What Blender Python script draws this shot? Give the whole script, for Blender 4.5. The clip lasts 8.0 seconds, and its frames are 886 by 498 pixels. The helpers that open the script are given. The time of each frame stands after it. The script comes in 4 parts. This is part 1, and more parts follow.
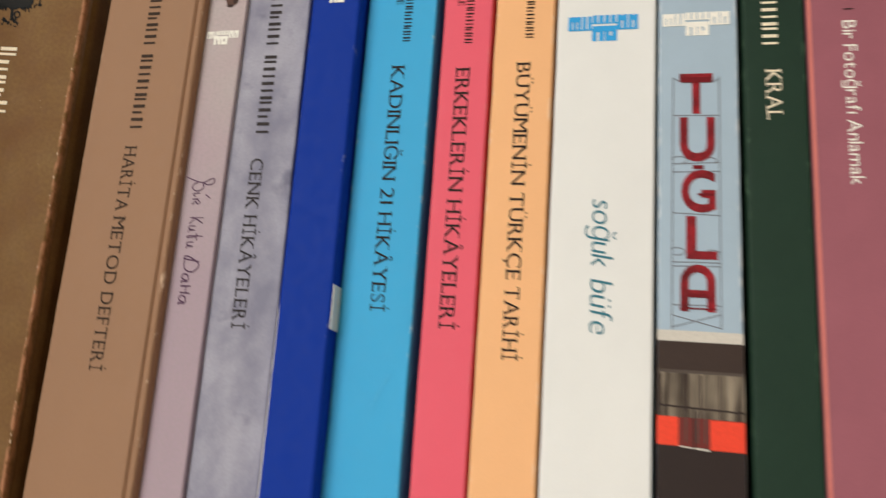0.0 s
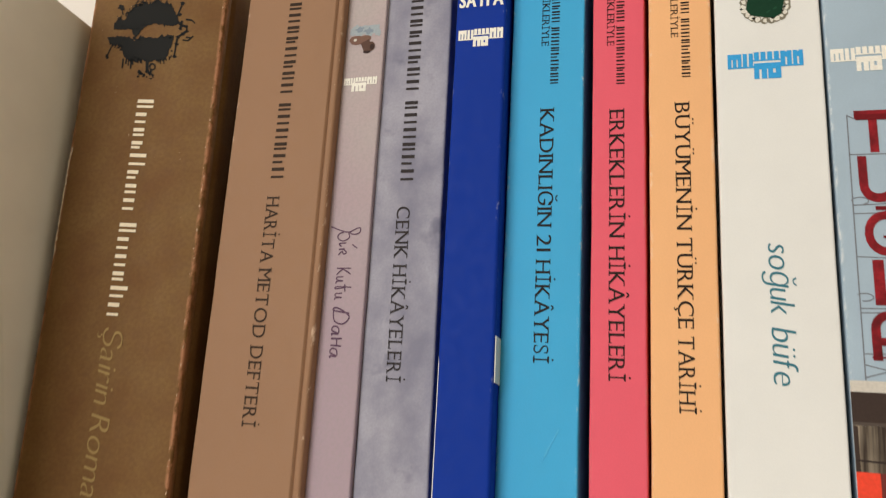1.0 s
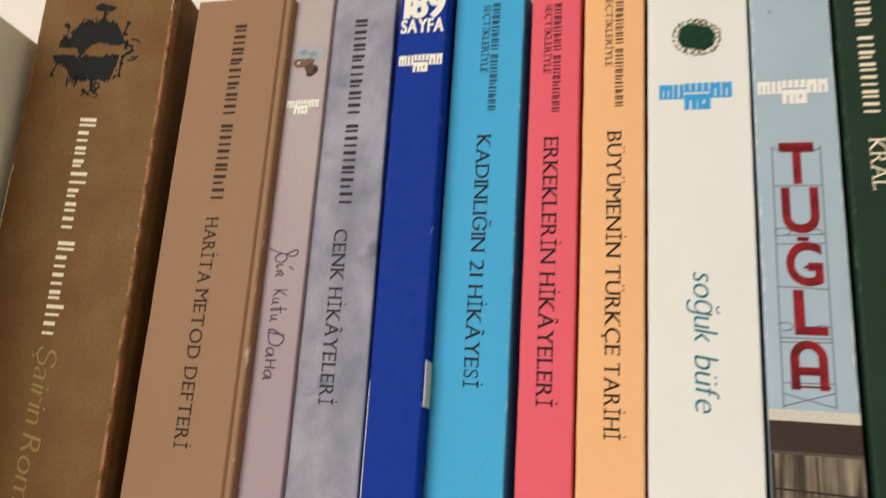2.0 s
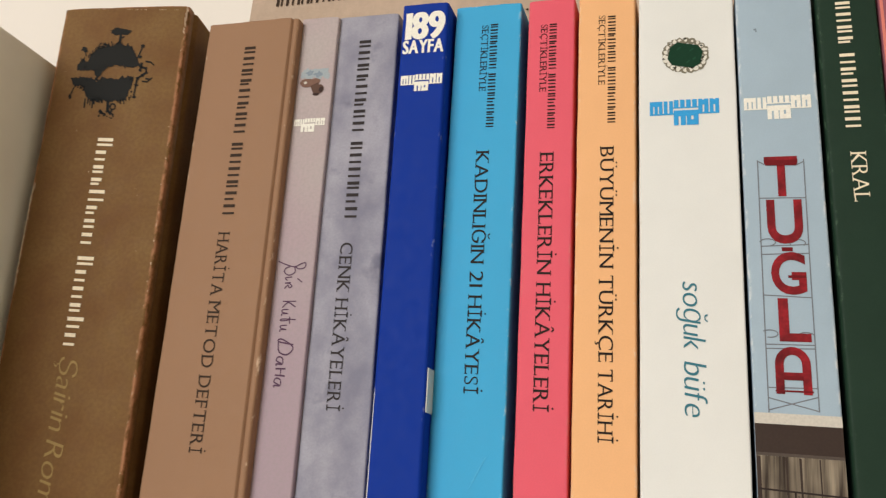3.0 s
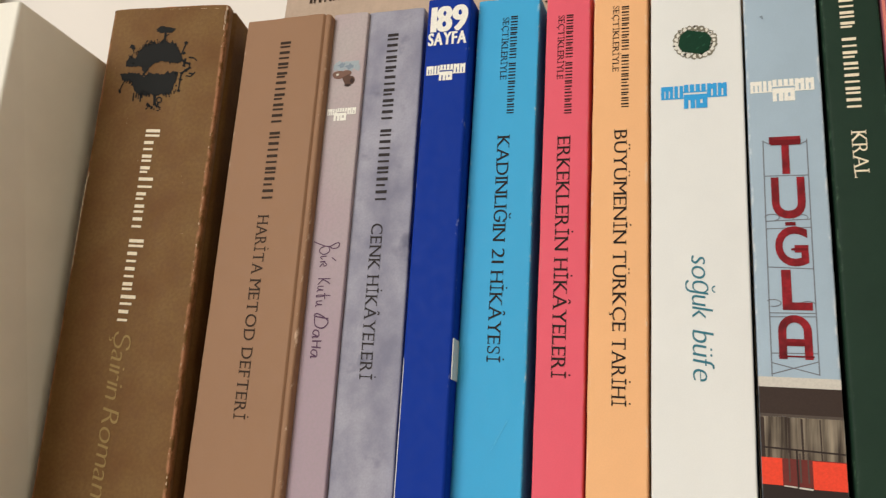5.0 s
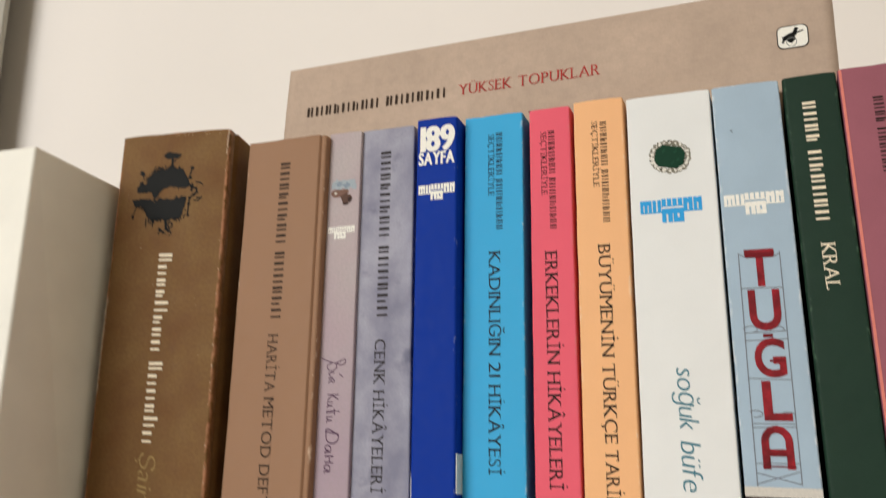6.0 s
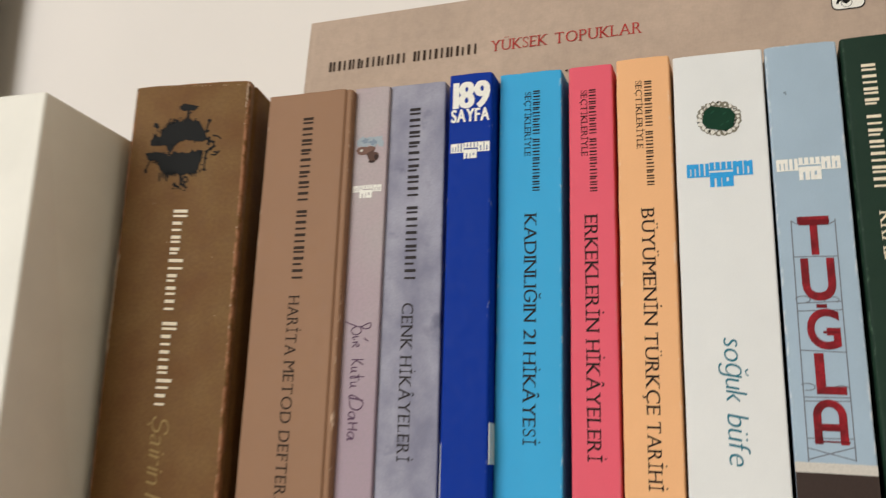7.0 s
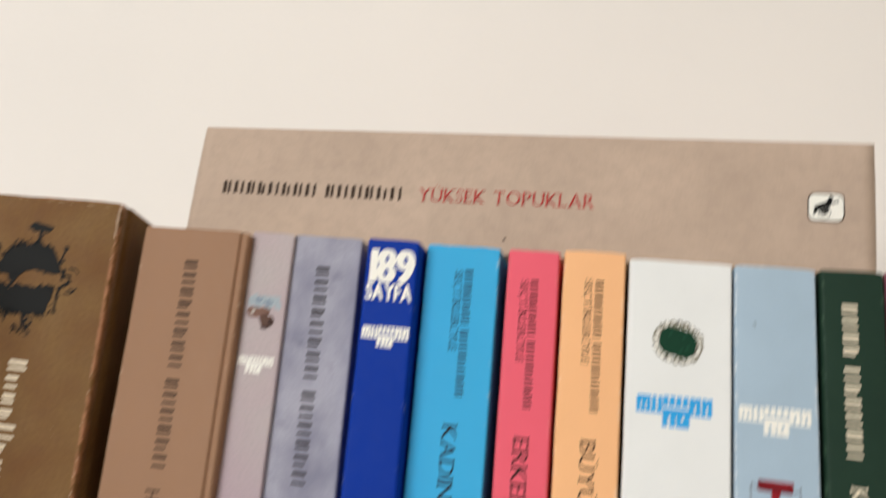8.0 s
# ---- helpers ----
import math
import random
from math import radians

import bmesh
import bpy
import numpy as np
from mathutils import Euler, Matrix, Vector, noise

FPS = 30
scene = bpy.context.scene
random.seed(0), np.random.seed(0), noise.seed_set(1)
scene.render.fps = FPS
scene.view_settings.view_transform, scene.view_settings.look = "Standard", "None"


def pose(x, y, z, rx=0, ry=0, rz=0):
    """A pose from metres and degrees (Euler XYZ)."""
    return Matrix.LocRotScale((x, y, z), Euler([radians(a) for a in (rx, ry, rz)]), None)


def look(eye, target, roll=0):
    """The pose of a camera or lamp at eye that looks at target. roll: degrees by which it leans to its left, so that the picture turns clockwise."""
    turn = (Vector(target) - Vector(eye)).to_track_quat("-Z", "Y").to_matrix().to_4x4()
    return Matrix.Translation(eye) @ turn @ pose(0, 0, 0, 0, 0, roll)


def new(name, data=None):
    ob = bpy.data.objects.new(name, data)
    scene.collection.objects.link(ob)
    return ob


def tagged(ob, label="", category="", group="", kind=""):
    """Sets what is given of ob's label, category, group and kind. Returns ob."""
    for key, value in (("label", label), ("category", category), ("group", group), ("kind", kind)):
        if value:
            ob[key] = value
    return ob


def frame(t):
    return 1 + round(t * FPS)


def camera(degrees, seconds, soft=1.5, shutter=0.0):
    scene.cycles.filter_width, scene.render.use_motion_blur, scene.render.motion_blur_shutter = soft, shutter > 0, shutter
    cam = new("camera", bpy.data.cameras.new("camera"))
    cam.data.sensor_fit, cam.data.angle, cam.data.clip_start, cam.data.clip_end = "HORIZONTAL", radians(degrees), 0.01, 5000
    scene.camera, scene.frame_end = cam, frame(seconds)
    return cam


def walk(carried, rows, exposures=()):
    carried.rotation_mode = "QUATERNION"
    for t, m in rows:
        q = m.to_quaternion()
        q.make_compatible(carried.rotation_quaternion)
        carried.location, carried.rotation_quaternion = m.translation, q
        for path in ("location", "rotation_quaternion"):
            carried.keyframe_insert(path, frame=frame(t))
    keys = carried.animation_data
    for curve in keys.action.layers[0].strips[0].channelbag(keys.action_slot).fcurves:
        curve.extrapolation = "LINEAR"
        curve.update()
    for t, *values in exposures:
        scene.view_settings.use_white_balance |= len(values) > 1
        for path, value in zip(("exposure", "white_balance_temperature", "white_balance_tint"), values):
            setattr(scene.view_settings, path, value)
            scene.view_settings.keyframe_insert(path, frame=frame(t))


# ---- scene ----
cam = camera(54.43, 8.0, soft=1.25, shutter=0.5)
PATH = [
    (0, (0.08891, -0.20181, 0.04312), (0.02016, 0.03043, 0.10507), 6.040),
    (0.1, (0.08300, -0.20018, 0.04555), (0.01422, 0.03196, 0.10784), 5.834),
    (0.2, (0.07827, -0.20093, 0.04700), (0.00933, 0.03091, 0.11022), 5.713),
    (0.3, (0.07498, -0.20002, 0.04560), (0.00459, 0.03127, 0.10923), 5.638),
    (0.5, (0.06628, -0.20278, 0.04672), (-0.00857, 0.02771, 0.10813), 5.313),
    (0.7, (0.06273, -0.21108, 0.04943), (-0.01425, 0.01787, 0.11390), 5.344),
    (0.8, (0.05823, -0.21119, 0.04603), (-0.01868, 0.01701, 0.11320), 5.324),
    (1, (0.05723, -0.20695, 0.04824), (-0.02156, 0.02066, 0.11522), 5.490),
    (1.1, (0.05579, -0.20548, 0.05142), (-0.02198, 0.02241, 0.11867), 5.460),
    (1.2, (0.05457, -0.20696, 0.05437), (-0.02319, 0.02092, 0.12163), 5.592),
    (1.3, (0.05528, -0.20766, 0.05387), (-0.02314, 0.01942, 0.12306), 5.754),
    (1.4, (0.05605, -0.20802, 0.05359), (-0.02112, 0.01941, 0.12300), 5.840),
    (1.5, (0.05559, -0.20520, 0.04816), (-0.01983, 0.02210, 0.11989), 5.860),
    (1.6, (0.05721, -0.20226, 0.04775), (-0.01835, 0.02538, 0.11826), 5.888),
    (1.7, (0.06031, -0.20161, 0.04828), (-0.01529, 0.02591, 0.11910), 5.986),
    (1.8, (0.06401, -0.19872, 0.04836), (-0.01179, 0.02821, 0.12088), 6.088),
    (2, (0.06944, -0.20565, 0.05123), (-0.00433, 0.02224, 0.12280), 5.932),
    (2.2, (0.07449, -0.20791, 0.05331), (0.00094, 0.01984, 0.12555), 5.755),
    (3.3, (0.07674, -0.21965, 0.05077), (-0.00511, 0.00563, 0.12183), 5.593),
    (3.5, (0.07760, -0.22422, 0.05258), (-0.00736, 0.00091, 0.12036), 5.385),
    (3.7, (0.07686, -0.22887, 0.04704), (-0.00959, -0.00480, 0.11645), 5.484),
    (3.8, (0.07655, -0.22742, 0.04372), (-0.01169, -0.00445, 0.11440), 5.583),
    (4, (0.07605, -0.22880, 0.04393), (-0.01363, -0.00536, 0.11123), 5.618),
    (4.2, (0.07616, -0.22777, 0.04173), (-0.01350, -0.00418, 0.10856), 5.812),
    (5.3, (0.08547, -0.22616, 0.04339), (-0.00047, -0.00211, 0.11350), 5.573),
    (5.5, (0.08495, -0.22536, 0.04371), (-0.00143, -0.00166, 0.11440), 5.096),
    (5.6, (0.08709, -0.22570, 0.05092), (-0.00032, -0.00206, 0.12053), 4.804),
    (5.7, (0.08939, -0.23225, 0.05706), (0.00238, -0.00913, 0.12881), 4.428),
    (5.8, (0.09285, -0.23645, 0.06103), (0.00337, -0.01480, 0.13427), 4.202),
    (5.9, (0.09494, -0.24350, 0.06796), (0.00419, -0.02147, 0.13845), 3.282),
    (6, (0.09781, -0.24558, 0.07073), (0.00412, -0.02505, 0.14207), 2.948),
    (6.1, (0.09989, -0.24928, 0.07561), (0.00293, -0.02946, 0.14472), 2.397),
    (6.2, (0.10103, -0.25780, 0.07589), (0.00140, -0.03831, 0.14219), 1.903),
    (6.3, (0.09906, -0.25684, 0.07181), (-0.00127, -0.03812, 0.13959), 2.072),
    (6.4, (0.09776, -0.25353, 0.07157), (-0.00305, -0.03425, 0.13676), 2.089),
    (6.5, (0.09417, -0.25029, 0.07045), (-0.00507, -0.03020, 0.13534), 2.285),
    (6.6, (0.09153, -0.24889, 0.07017), (-0.00673, -0.02819, 0.13449), 2.599),
    (6.7, (0.08778, -0.24882, 0.06785), (-0.00880, -0.02746, 0.13245), 3.013),
    (6.8, (0.08317, -0.24478, 0.06468), (-0.01183, -0.02342, 0.13157), 3.497),
    (6.9, (0.08250, -0.24313, 0.06642), (-0.01137, -0.02084, 0.13180), 3.804),
    (7, (0.07909, -0.23914, 0.06829), (-0.01039, -0.01506, 0.13373), 4.009),
    (7.1, (0.07706, -0.23752, 0.07191), (-0.00890, -0.01212, 0.13750), 4.220),
    (7.2, (0.07825, -0.23488, 0.07687), (-0.00532, -0.00918, 0.14448), 4.607),
    (7.3, (0.07638, -0.23640, 0.07995), (-0.00218, -0.00882, 0.14732), 4.680),
    (7.4, (0.07480, -0.23496, 0.08733), (0.00203, -0.00579, 0.15579), 4.861),
    (7.5, (0.07510, -0.23475, 0.09889), (0.00472, -0.00451, 0.16623), 5.276),
    (7.6, (0.07087, -0.23405, 0.10825), (0.00382, -0.00250, 0.17448), 5.589),
    (7.7, (0.06462, -0.22714, 0.11281), (0.00010, 0.00453, 0.18112), 6.234),
    (7.8, (0.05583, -0.22668, 0.11835), (-0.00245, 0.00696, 0.18556), 6.366),
    (7.9, (0.05606, -0.22025, 0.12302), (-0.00303, 0.01325, 0.18997), 6.986),
    (8, (0.05716, -0.21773, 0.13401), (-0.00067, 0.01670, 0.19883), 7.379),
]
walk(cam, [(t, look(eye, target, roll)) for t, eye, target, roll in PATH],
     [(0, 0.0, 6500, 10), (0.5, 0.0, 6660, 10), (1, -0.05, 6680, 10), (1.5, 0.0, 6830, 10), (2, 0.0, 6720, 10), (3.5, -0.01, 6590, 10), (4, -0.08, 6560, 10), (4.2, -0.06, 6560, 10), (5.3, -0.03, 6560, 10), (5.5, -0.03, 6560, 10), (6, -0.04, 6320, 10), (6.4, -0.16, 6290, 10), (6.5, -0.21, 6290, 10), (7, -0.13, 6270, 10), (7.5, -0.04, 6270, 10), (8, 0.06, 6130, 10)])

# ---- world and light ----
world = bpy.data.worlds.new("sky")
scene.world = world
world.use_nodes = True
wn = world.node_tree
sky = wn.nodes.new("ShaderNodeTexSky")
sky.sky_type = "NISHITA"
sky.sun_disc = False
sky.sun_elevation = radians(38)
sky.sun_rotation = radians(200)
wn.nodes["Background"].inputs["Strength"].default_value = 0.1
wn.links.new(sky.outputs["Color"], wn.nodes["Background"].inputs["Color"])


def window_lamp(name, eye, target, w, h, watts, colour):
    data = bpy.data.lights.new(name, "AREA")
    data.shape, data.size, data.size_y = "RECTANGLE", w, h
    data.energy, data.color = watts, colour
    ob = new(name, data)
    ob.matrix_world = look(eye, target)
    return tagged(ob, "soft daylight entering through the window opening", "window light", kind="structure")


window_lamp("window_light", (-0.95, -1.97, 0.55), (-0.75, 0.0, 0.35), 1.4, 1.25, 36.4, (1.0, 0.985, 0.945))

# ---- materials ----


def lin(c):
    return tuple((v / 255 / 12.92) if v <= 10 else ((v / 255 + 0.055) / 1.055) ** 2.4 for v in c) + (1.0,)


class Nodes:
    """Short hand for building one node material."""

    def __init__(self, name, rough=0.5, metal=0.0, spec=0.5):
        self.m = bpy.data.materials.new(name)
        self.m.use_nodes = True
        self.t = self.m.node_tree
        self.b = self.t.nodes["Principled BSDF"]
        self.b.inputs["Roughness"].default_value = rough
        self.b.inputs["Metallic"].default_value = metal
        self.b.inputs["Specular IOR Level"].default_value = spec
        self.co = self.t.nodes.new("ShaderNodeTexCoord").outputs["Object"]

    def noise(self, scale, detail=3.0, stretch=None, rough=0.55):
        n = self.t.nodes.new("ShaderNodeTexNoise")
        n.inputs["Scale"].default_value = scale
        n.inputs["Detail"].default_value = detail
        n.inputs["Roughness"].default_value = rough
        src = self.co
        if stretch:
            mp = self.t.nodes.new("ShaderNodeMapping")
            mp.inputs["Scale"].default_value = stretch
            self.t.links.new(src, mp.inputs["Vector"])
            src = mp.outputs["Vector"]
        self.t.links.new(src, n.inputs["Vector"])
        return n.outputs["Fac"]

    def ramp(self, fac, lo, hi, a=0.0, b=1.0):
        r = self.t.nodes.new("ShaderNodeMapRange")
        r.inputs["From Min"].default_value, r.inputs["From Max"].default_value = lo, hi
        r.inputs["To Min"].default_value, r.inputs["To Max"].default_value = a, b
        self.t.links.new(fac, r.inputs["Value"])
        return r.outputs["Result"]

    def mix(self, fac, a, b):
        x = self.t.nodes.new("ShaderNodeMix")
        x.data_type = "RGBA"
        for slot, v in ((0, fac), (6, a), (7, b)):
            if isinstance(v, (tuple, float)):
                x.inputs[slot].default_value = v
            else:
                self.t.links.new(v, x.inputs[slot])
        return x.outputs[2]

    def mul(self, a, b):
        x = self.t.nodes.new("ShaderNodeMath")
        x.operation = "MULTIPLY"
        for slot, v in ((0, a), (1, b)):
            if isinstance(v, float):
                x.inputs[slot].default_value = v
            else:
                self.t.links.new(v, x.inputs[slot])
        return x.outputs[0]

    def attr(self, name):
        a = self.t.nodes.new("ShaderNodeAttribute")
        a.attribute_name = name
        return a.outputs["Fac"]

    def done(self, colour, bump=None, strength=0.2, dist=0.0001, rough=None):
        if isinstance(colour, tuple):
            self.b.inputs["Base Color"].default_value = colour
        else:
            self.t.links.new(colour, self.b.inputs["Base Color"])
        if bump is not None:
            n = self.t.nodes.new("ShaderNodeBump")
            n.inputs["Strength"].default_value, n.inputs["Distance"].default_value = strength, dist
            self.t.links.new(bump, n.inputs["Height"])
            self.t.links.new(n.outputs["Normal"], self.b.inputs["Normal"])
        if rough is not None:
            self.t.links.new(rough, self.b.inputs["Roughness"])
        return self.m


def shade(c, k):
    return tuple(max(0, min(255, v * k)) for v in c)


def card(name, c, rough=0.55, grain=2500.0, grain_amt=0.05, blot=45.0, blot_amt=0.06, worn=None, worn_amt=0.5, bump=0.12, c2=None, spec=0.16):
    """Printed book card: base colour, fine grain, soft blotches, and worn edges where the mesh says so."""
    n = Nodes(name, rough, spec=spec)
    base = n.mix(n.ramp(n.noise(blot, 4.0), 0.3, 0.7), lin(shade(c, 1 - blot_amt)), lin(c2 or shade(c, 1 + blot_amt)))
    fine = n.noise(grain, 2.0)
    col = n.mix(n.mul(n.ramp(fine, 0.35, 0.65), grain_amt * 4), base, lin(shade(c, 0.78)))
    if worn:
        rub = n.mul(n.attr("wear"), n.ramp(n.noise(420.0, 6.0, (1, 1, 0.45), 0.7), 0.62 - 0.3 * worn_amt, 0.70 - 0.25 * worn_amt))
        col = n.mix(rub, col, lin(worn))
    return n.done(col, fine, bump, 0.00008, n.ramp(n.noise(300.0), 0.3, 0.7, rough - 0.05, rough + 0.08))


def ink(name, c, rough=0.5):
    n = Nodes(name, max(rough, 0.55), spec=0.1)
    return n.done(n.mix(n.ramp(n.noise(1800.0, 3.0), 0.3, 0.75), lin(c), lin(shade(c, 1.07))))


def pleats(name, dark, pale):
    """Printed hanging pleats: fine upright folds, each of its own tone."""
    n = Nodes(name, 0.6, spec=0.1)
    folds = n.ramp(n.noise(620.0, 4.0, (1, 1, 0.035), 0.6), 0.36, 0.64)
    soft = n.ramp(n.noise(160.0, 2.0, (1, 1, 0.5)), 0.3, 0.7, 0.35, 1.0)
    return n.done(n.mix(n.mul(folds, soft), lin(dark), lin(pale)))


def linen(name, c):
    n = Nodes(name, 0.65, spec=0.12)
    warp = n.noise(2200.0, 2.0, (1, 1, 0.3))
    weft = n.noise(2200.0, 2.0, (0.3, 1, 1))
    weave = n.mix(0.5, warp, weft)
    base = n.mix(n.ramp(n.noise(24.0, 4.0), 0.3, 0.7), lin(shade(c, 0.95)), lin(shade(c, 1.04)))
    base = n.mix(n.ramp(n.noise(210.0, 5.0, None, 0.65), 0.42, 0.7, 0.0, 0.35), base, lin(shade(c, 0.84)))
    col = n.mix(n.ramp(weave, 0.35, 0.65, 0.0, 0.16), base, lin(shade(c, 0.8)))
    return n.done(col, weave, 0.16, 0.0001)


def cloud(name, a, b, dark):
    n = Nodes(name, 0.55, spec=0.15)
    big = n.noise(70.0, 5.0, (1, 1, 0.8), 0.55)
    col = n.mix(n.ramp(big, 0.36, 0.62), lin(b), lin(a))
    spots = n.ramp(n.noise(110.0, 3.0), 0.6, 0.76)
    col = n.mix(n.mul(spots, 0.75), col, lin(dark))
    fine = n.noise(1600.0)
    col = n.mix(n.ramp(fine, 0.3, 0.7, 0.0, 0.25), col, lin(shade(b, 0.9)))
    return n.done(col, fine, 0.12, 0.00006)


def speckle(name, c, fleck, lower):
    """Speckled paper, printed with a fade to a second tint below the badge."""
    n = Nodes(name, 0.6, spec=0.12)
    base = n.mix(n.ramp(n.noise(28.0, 3.0), 0.35, 0.65), lin(c), lin(fleck))
    split = n.t.nodes.new("ShaderNodeSeparateXYZ")
    n.t.links.new(n.co, split.inputs["Vector"])
    base = n.mix(n.ramp(split.outputs["Z"], 0.155, 0.085), base, lin(lower))
    fine = n.noise(1100.0, 4.0)
    col = n.mix(n.ramp(fine, 0.4, 0.68, 0.0, 0.32), base, lin(shade(c, 0.84)))
    return n.done(col, fine, 0.2, 0.00008)


def paint(name, c, rough=0.6, scale=9.0, amt=0.03, bump=0.1, dist=0.0004):
    n = Nodes(name, rough, spec=0.3)
    col = n.mix(n.ramp(n.noise(scale, 4.0), 0.3, 0.7), lin(shade(c, 1 - amt)), lin(shade(c, 1 + amt)))
    return n.done(col, n.noise(260.0, 5.0), bump, dist)


# Tone of the unseen west and south walls sets how much light bounces back.
ROOM = paint("bounce_wall_paint", (182, 174, 156), 0.8, 3.0, 0.03)
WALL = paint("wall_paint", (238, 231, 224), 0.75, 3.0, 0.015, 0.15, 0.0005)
SHELF = paint("white_laminate", (228, 224, 214), 0.4, 14.0, 0.02, 0.05)
FLOOR = paint("floor_wood", (112, 86, 62), 0.45, 5.0, 0.12, 0.1)
# Unseen east wall kept pale so it bounces fill onto right-facing sides.
FILL_WALL = paint("bounce_fill_paint", (222, 216, 200), 0.8, 3.0, 0.03)
# Greyed tone of the unseen ceiling regulates the light bounced from above.
CEIL = paint("bounce_ceiling_paint", (190, 183, 174), 0.8, 3.0, 0.015)
BOARD = paint("grey_panel_paint", (164, 160, 148), 0.5, 11.0, 0.02, 0.06)
PAGES = card("page_edges", (214, 200, 172), 0.85, 5000.0, 0.12, 60.0, 0.05)
BOX = paint("matt_white_board", (246, 242, 230), 0.55, 35.0, 0.018, 0.12, 0.0002)
BROWN = card("brown_worn_card", (127, 88, 49), 0.6, 900.0, 0.085, 75.0, 0.08, (186, 132, 98), 0.6, 0.25, (131, 100, 60), 0.14)
TAN = card("tan_card", (158, 121, 93), 0.55, 2400.0, 0.02, 25.0, 0.012, (226, 196, 168), 0.12)
PINKGREY = speckle("lilac_grey_paper", (190, 181, 178), (189, 168, 172), (176, 155, 166))
MOTTLE = cloud("clouded_grey_card", (173, 171, 184), (136, 135, 153), (94, 94, 116))
BLUE = card("royal_blue_card", (8, 52, 154), 0.6, 2600.0, 0.02, 50.0, 0.012, (150, 160, 200), 0.05, spec=0.12)
CYAN = card("sky_blue_card", (66, 174, 226), 0.55, 2600.0, 0.02, 40.0, 0.012, (190, 220, 230), 0.25)
PINK = card("coral_pink_card", (238, 98, 116), 0.55, 2600.0, 0.02, 40.0, 0.012, (226, 120, 120), 0.3)
ORANGE = card("apricot_card", (249, 190, 136), 0.55, 2600.0, 0.02, 40.0, 0.012, (248, 216, 184), 0.3)
WHITE = card("white_card", (237, 237, 234), 0.55, 2600.0, 0.012, 40.0, 0.012, (200, 195, 185), 0.1)
PALEBLUE = card("pale_blue_card", (172, 192, 208), 0.55, 2400.0, 0.02, 40.0, 0.025, (224, 228, 230), 0.4)
GREEN = card("bottle_green_card", (33, 56, 43), 0.55, 2400.0, 0.05, 40.0, 0.06, (92, 120, 96), 0.2)
MAUVE = card("mauve_card", (160, 96, 108), 0.55, 2200.0, 0.03, 40.0, 0.04, (200, 150, 150), 0.1)
SALMON = card("salmon_card", (226, 132, 120), 0.55, 2200.0, 0.02, 40.0, 0.03)
LINEN = linen("greige_linen", (196, 173, 154))

CREASE = ink("pale_blue_crease", (84, 182, 226))
INK_BLACK = ink("black_ink", (38, 31, 27))
INK_SOFT = ink("charcoal_ink", (52, 46, 46))
INK_BROWN = ink("dark_brown_ink", (56, 42, 32))
INK_WHITE = ink("white_ink", (240, 236, 226))
INK_CREAM = ink("cream_ink", (236, 222, 196))
INK_FRAY = ink("frayed_card_ink", (204, 178, 150))
INK_OLIVE = ink("dull_gold_ink", (156, 130, 82))
INK_TEAL = ink("teal_ink", (60, 120, 136))
INK_LOGO = ink("azure_ink", (58, 160, 222))
INK_RED = ink("brick_red_ink", (176, 58, 54))
INK_SIGN = card("sign_red_ink", (132, 27, 35), 0.55, 1400.0, 0.1, 170.0, 0.34, None, 0.5, 0.05)
INK_SIGN_DARK = ink("sign_dark_red_ink", (112, 26, 32))
INK_GREEN = ink("emerald_ink", (20, 58, 40), 0.25)
INK_GEM = ink("gem_light_ink", (30, 74, 54), 0.25)
INK_PEARL = ink("crystal_ink", (222, 218, 208))
INK_SETTING = ink("dark_gilt_ink", (128, 122, 106))
INK_GREY = ink("grey_ink", (136, 134, 130))
INK_WIRE = ink("wire_grey_ink", (120, 122, 130))
INK_NIGHT = ink("soot_ink", (23, 23, 21))
INK_SLAB = ink("slab_ink", (206, 200, 190))
INK_DUSK = ink("dusk_brown_ink", (64, 52, 47))
INK_SOFFIT = ink("soffit_ink", (86, 76, 70))
INK_FOLDS = pleats("curtain_ink", (60, 50, 44), (172, 158, 138))
INK_BRICK = ink("red_panel_ink", (236, 76, 54))
INK_WINE = ink("wine_ink", (112, 52, 48))
INK_EARTH = ink("earth_ink", (52, 43, 41))
INK_KEY = ink("key_brown_ink", (122, 92, 80))
INK_KEY_MID = ink("key_bronze_ink", (92, 68, 58))
INK_SMOKE = ink("smoke_blue_ink", (134, 146, 158))
INK_KEY_DARK = ink("key_dark_ink", (58, 42, 38))
INK_SKY = ink("faded_blue_ink", (162, 172, 178))
INK_PEN = ink("violet_pen_ink", (92, 66, 88))
LABEL = card("sticker_paper", (214, 216, 208), 0.45, 3000.0, 0.02)

# ---- helpers for meshes ----


def mesh_of(name, bm, material):
    me = bpy.data.meshes.new(name)
    bm.normal_update()
    bm.to_mesh(me)
    bm.free()
    for m in material if isinstance(material, (list, tuple)) else (material,):
        me.materials.append(m)
    return me


def part(name, bm, material, parent, label=""):
    ob = new(name, mesh_of(name, bm, material))
    ob.parent = parent
    return tagged(ob, label) if label else ob


def box_bm(lo, hi, bevel=0.0, segments=2):
    bm = bmesh.new()
    bmesh.ops.create_cube(bm, size=1.0)
    for v in bm.verts:
        v.co = Vector([lo[k] + (v.co[k] + 0.5) * (hi[k] - lo[k]) for k in range(3)])
    if bevel:
        bmesh.ops.bevel(bm, geom=bm.edges[:], offset=bevel, segments=segments, profile=0.5, affect="EDGES")
    return bm


def slab(name, lo, hi, material, label, category, bevel=0.0):
    ob = new(name, mesh_of(name, box_bm(lo, hi, bevel), material))
    return tagged(ob, label, category, kind="structure")


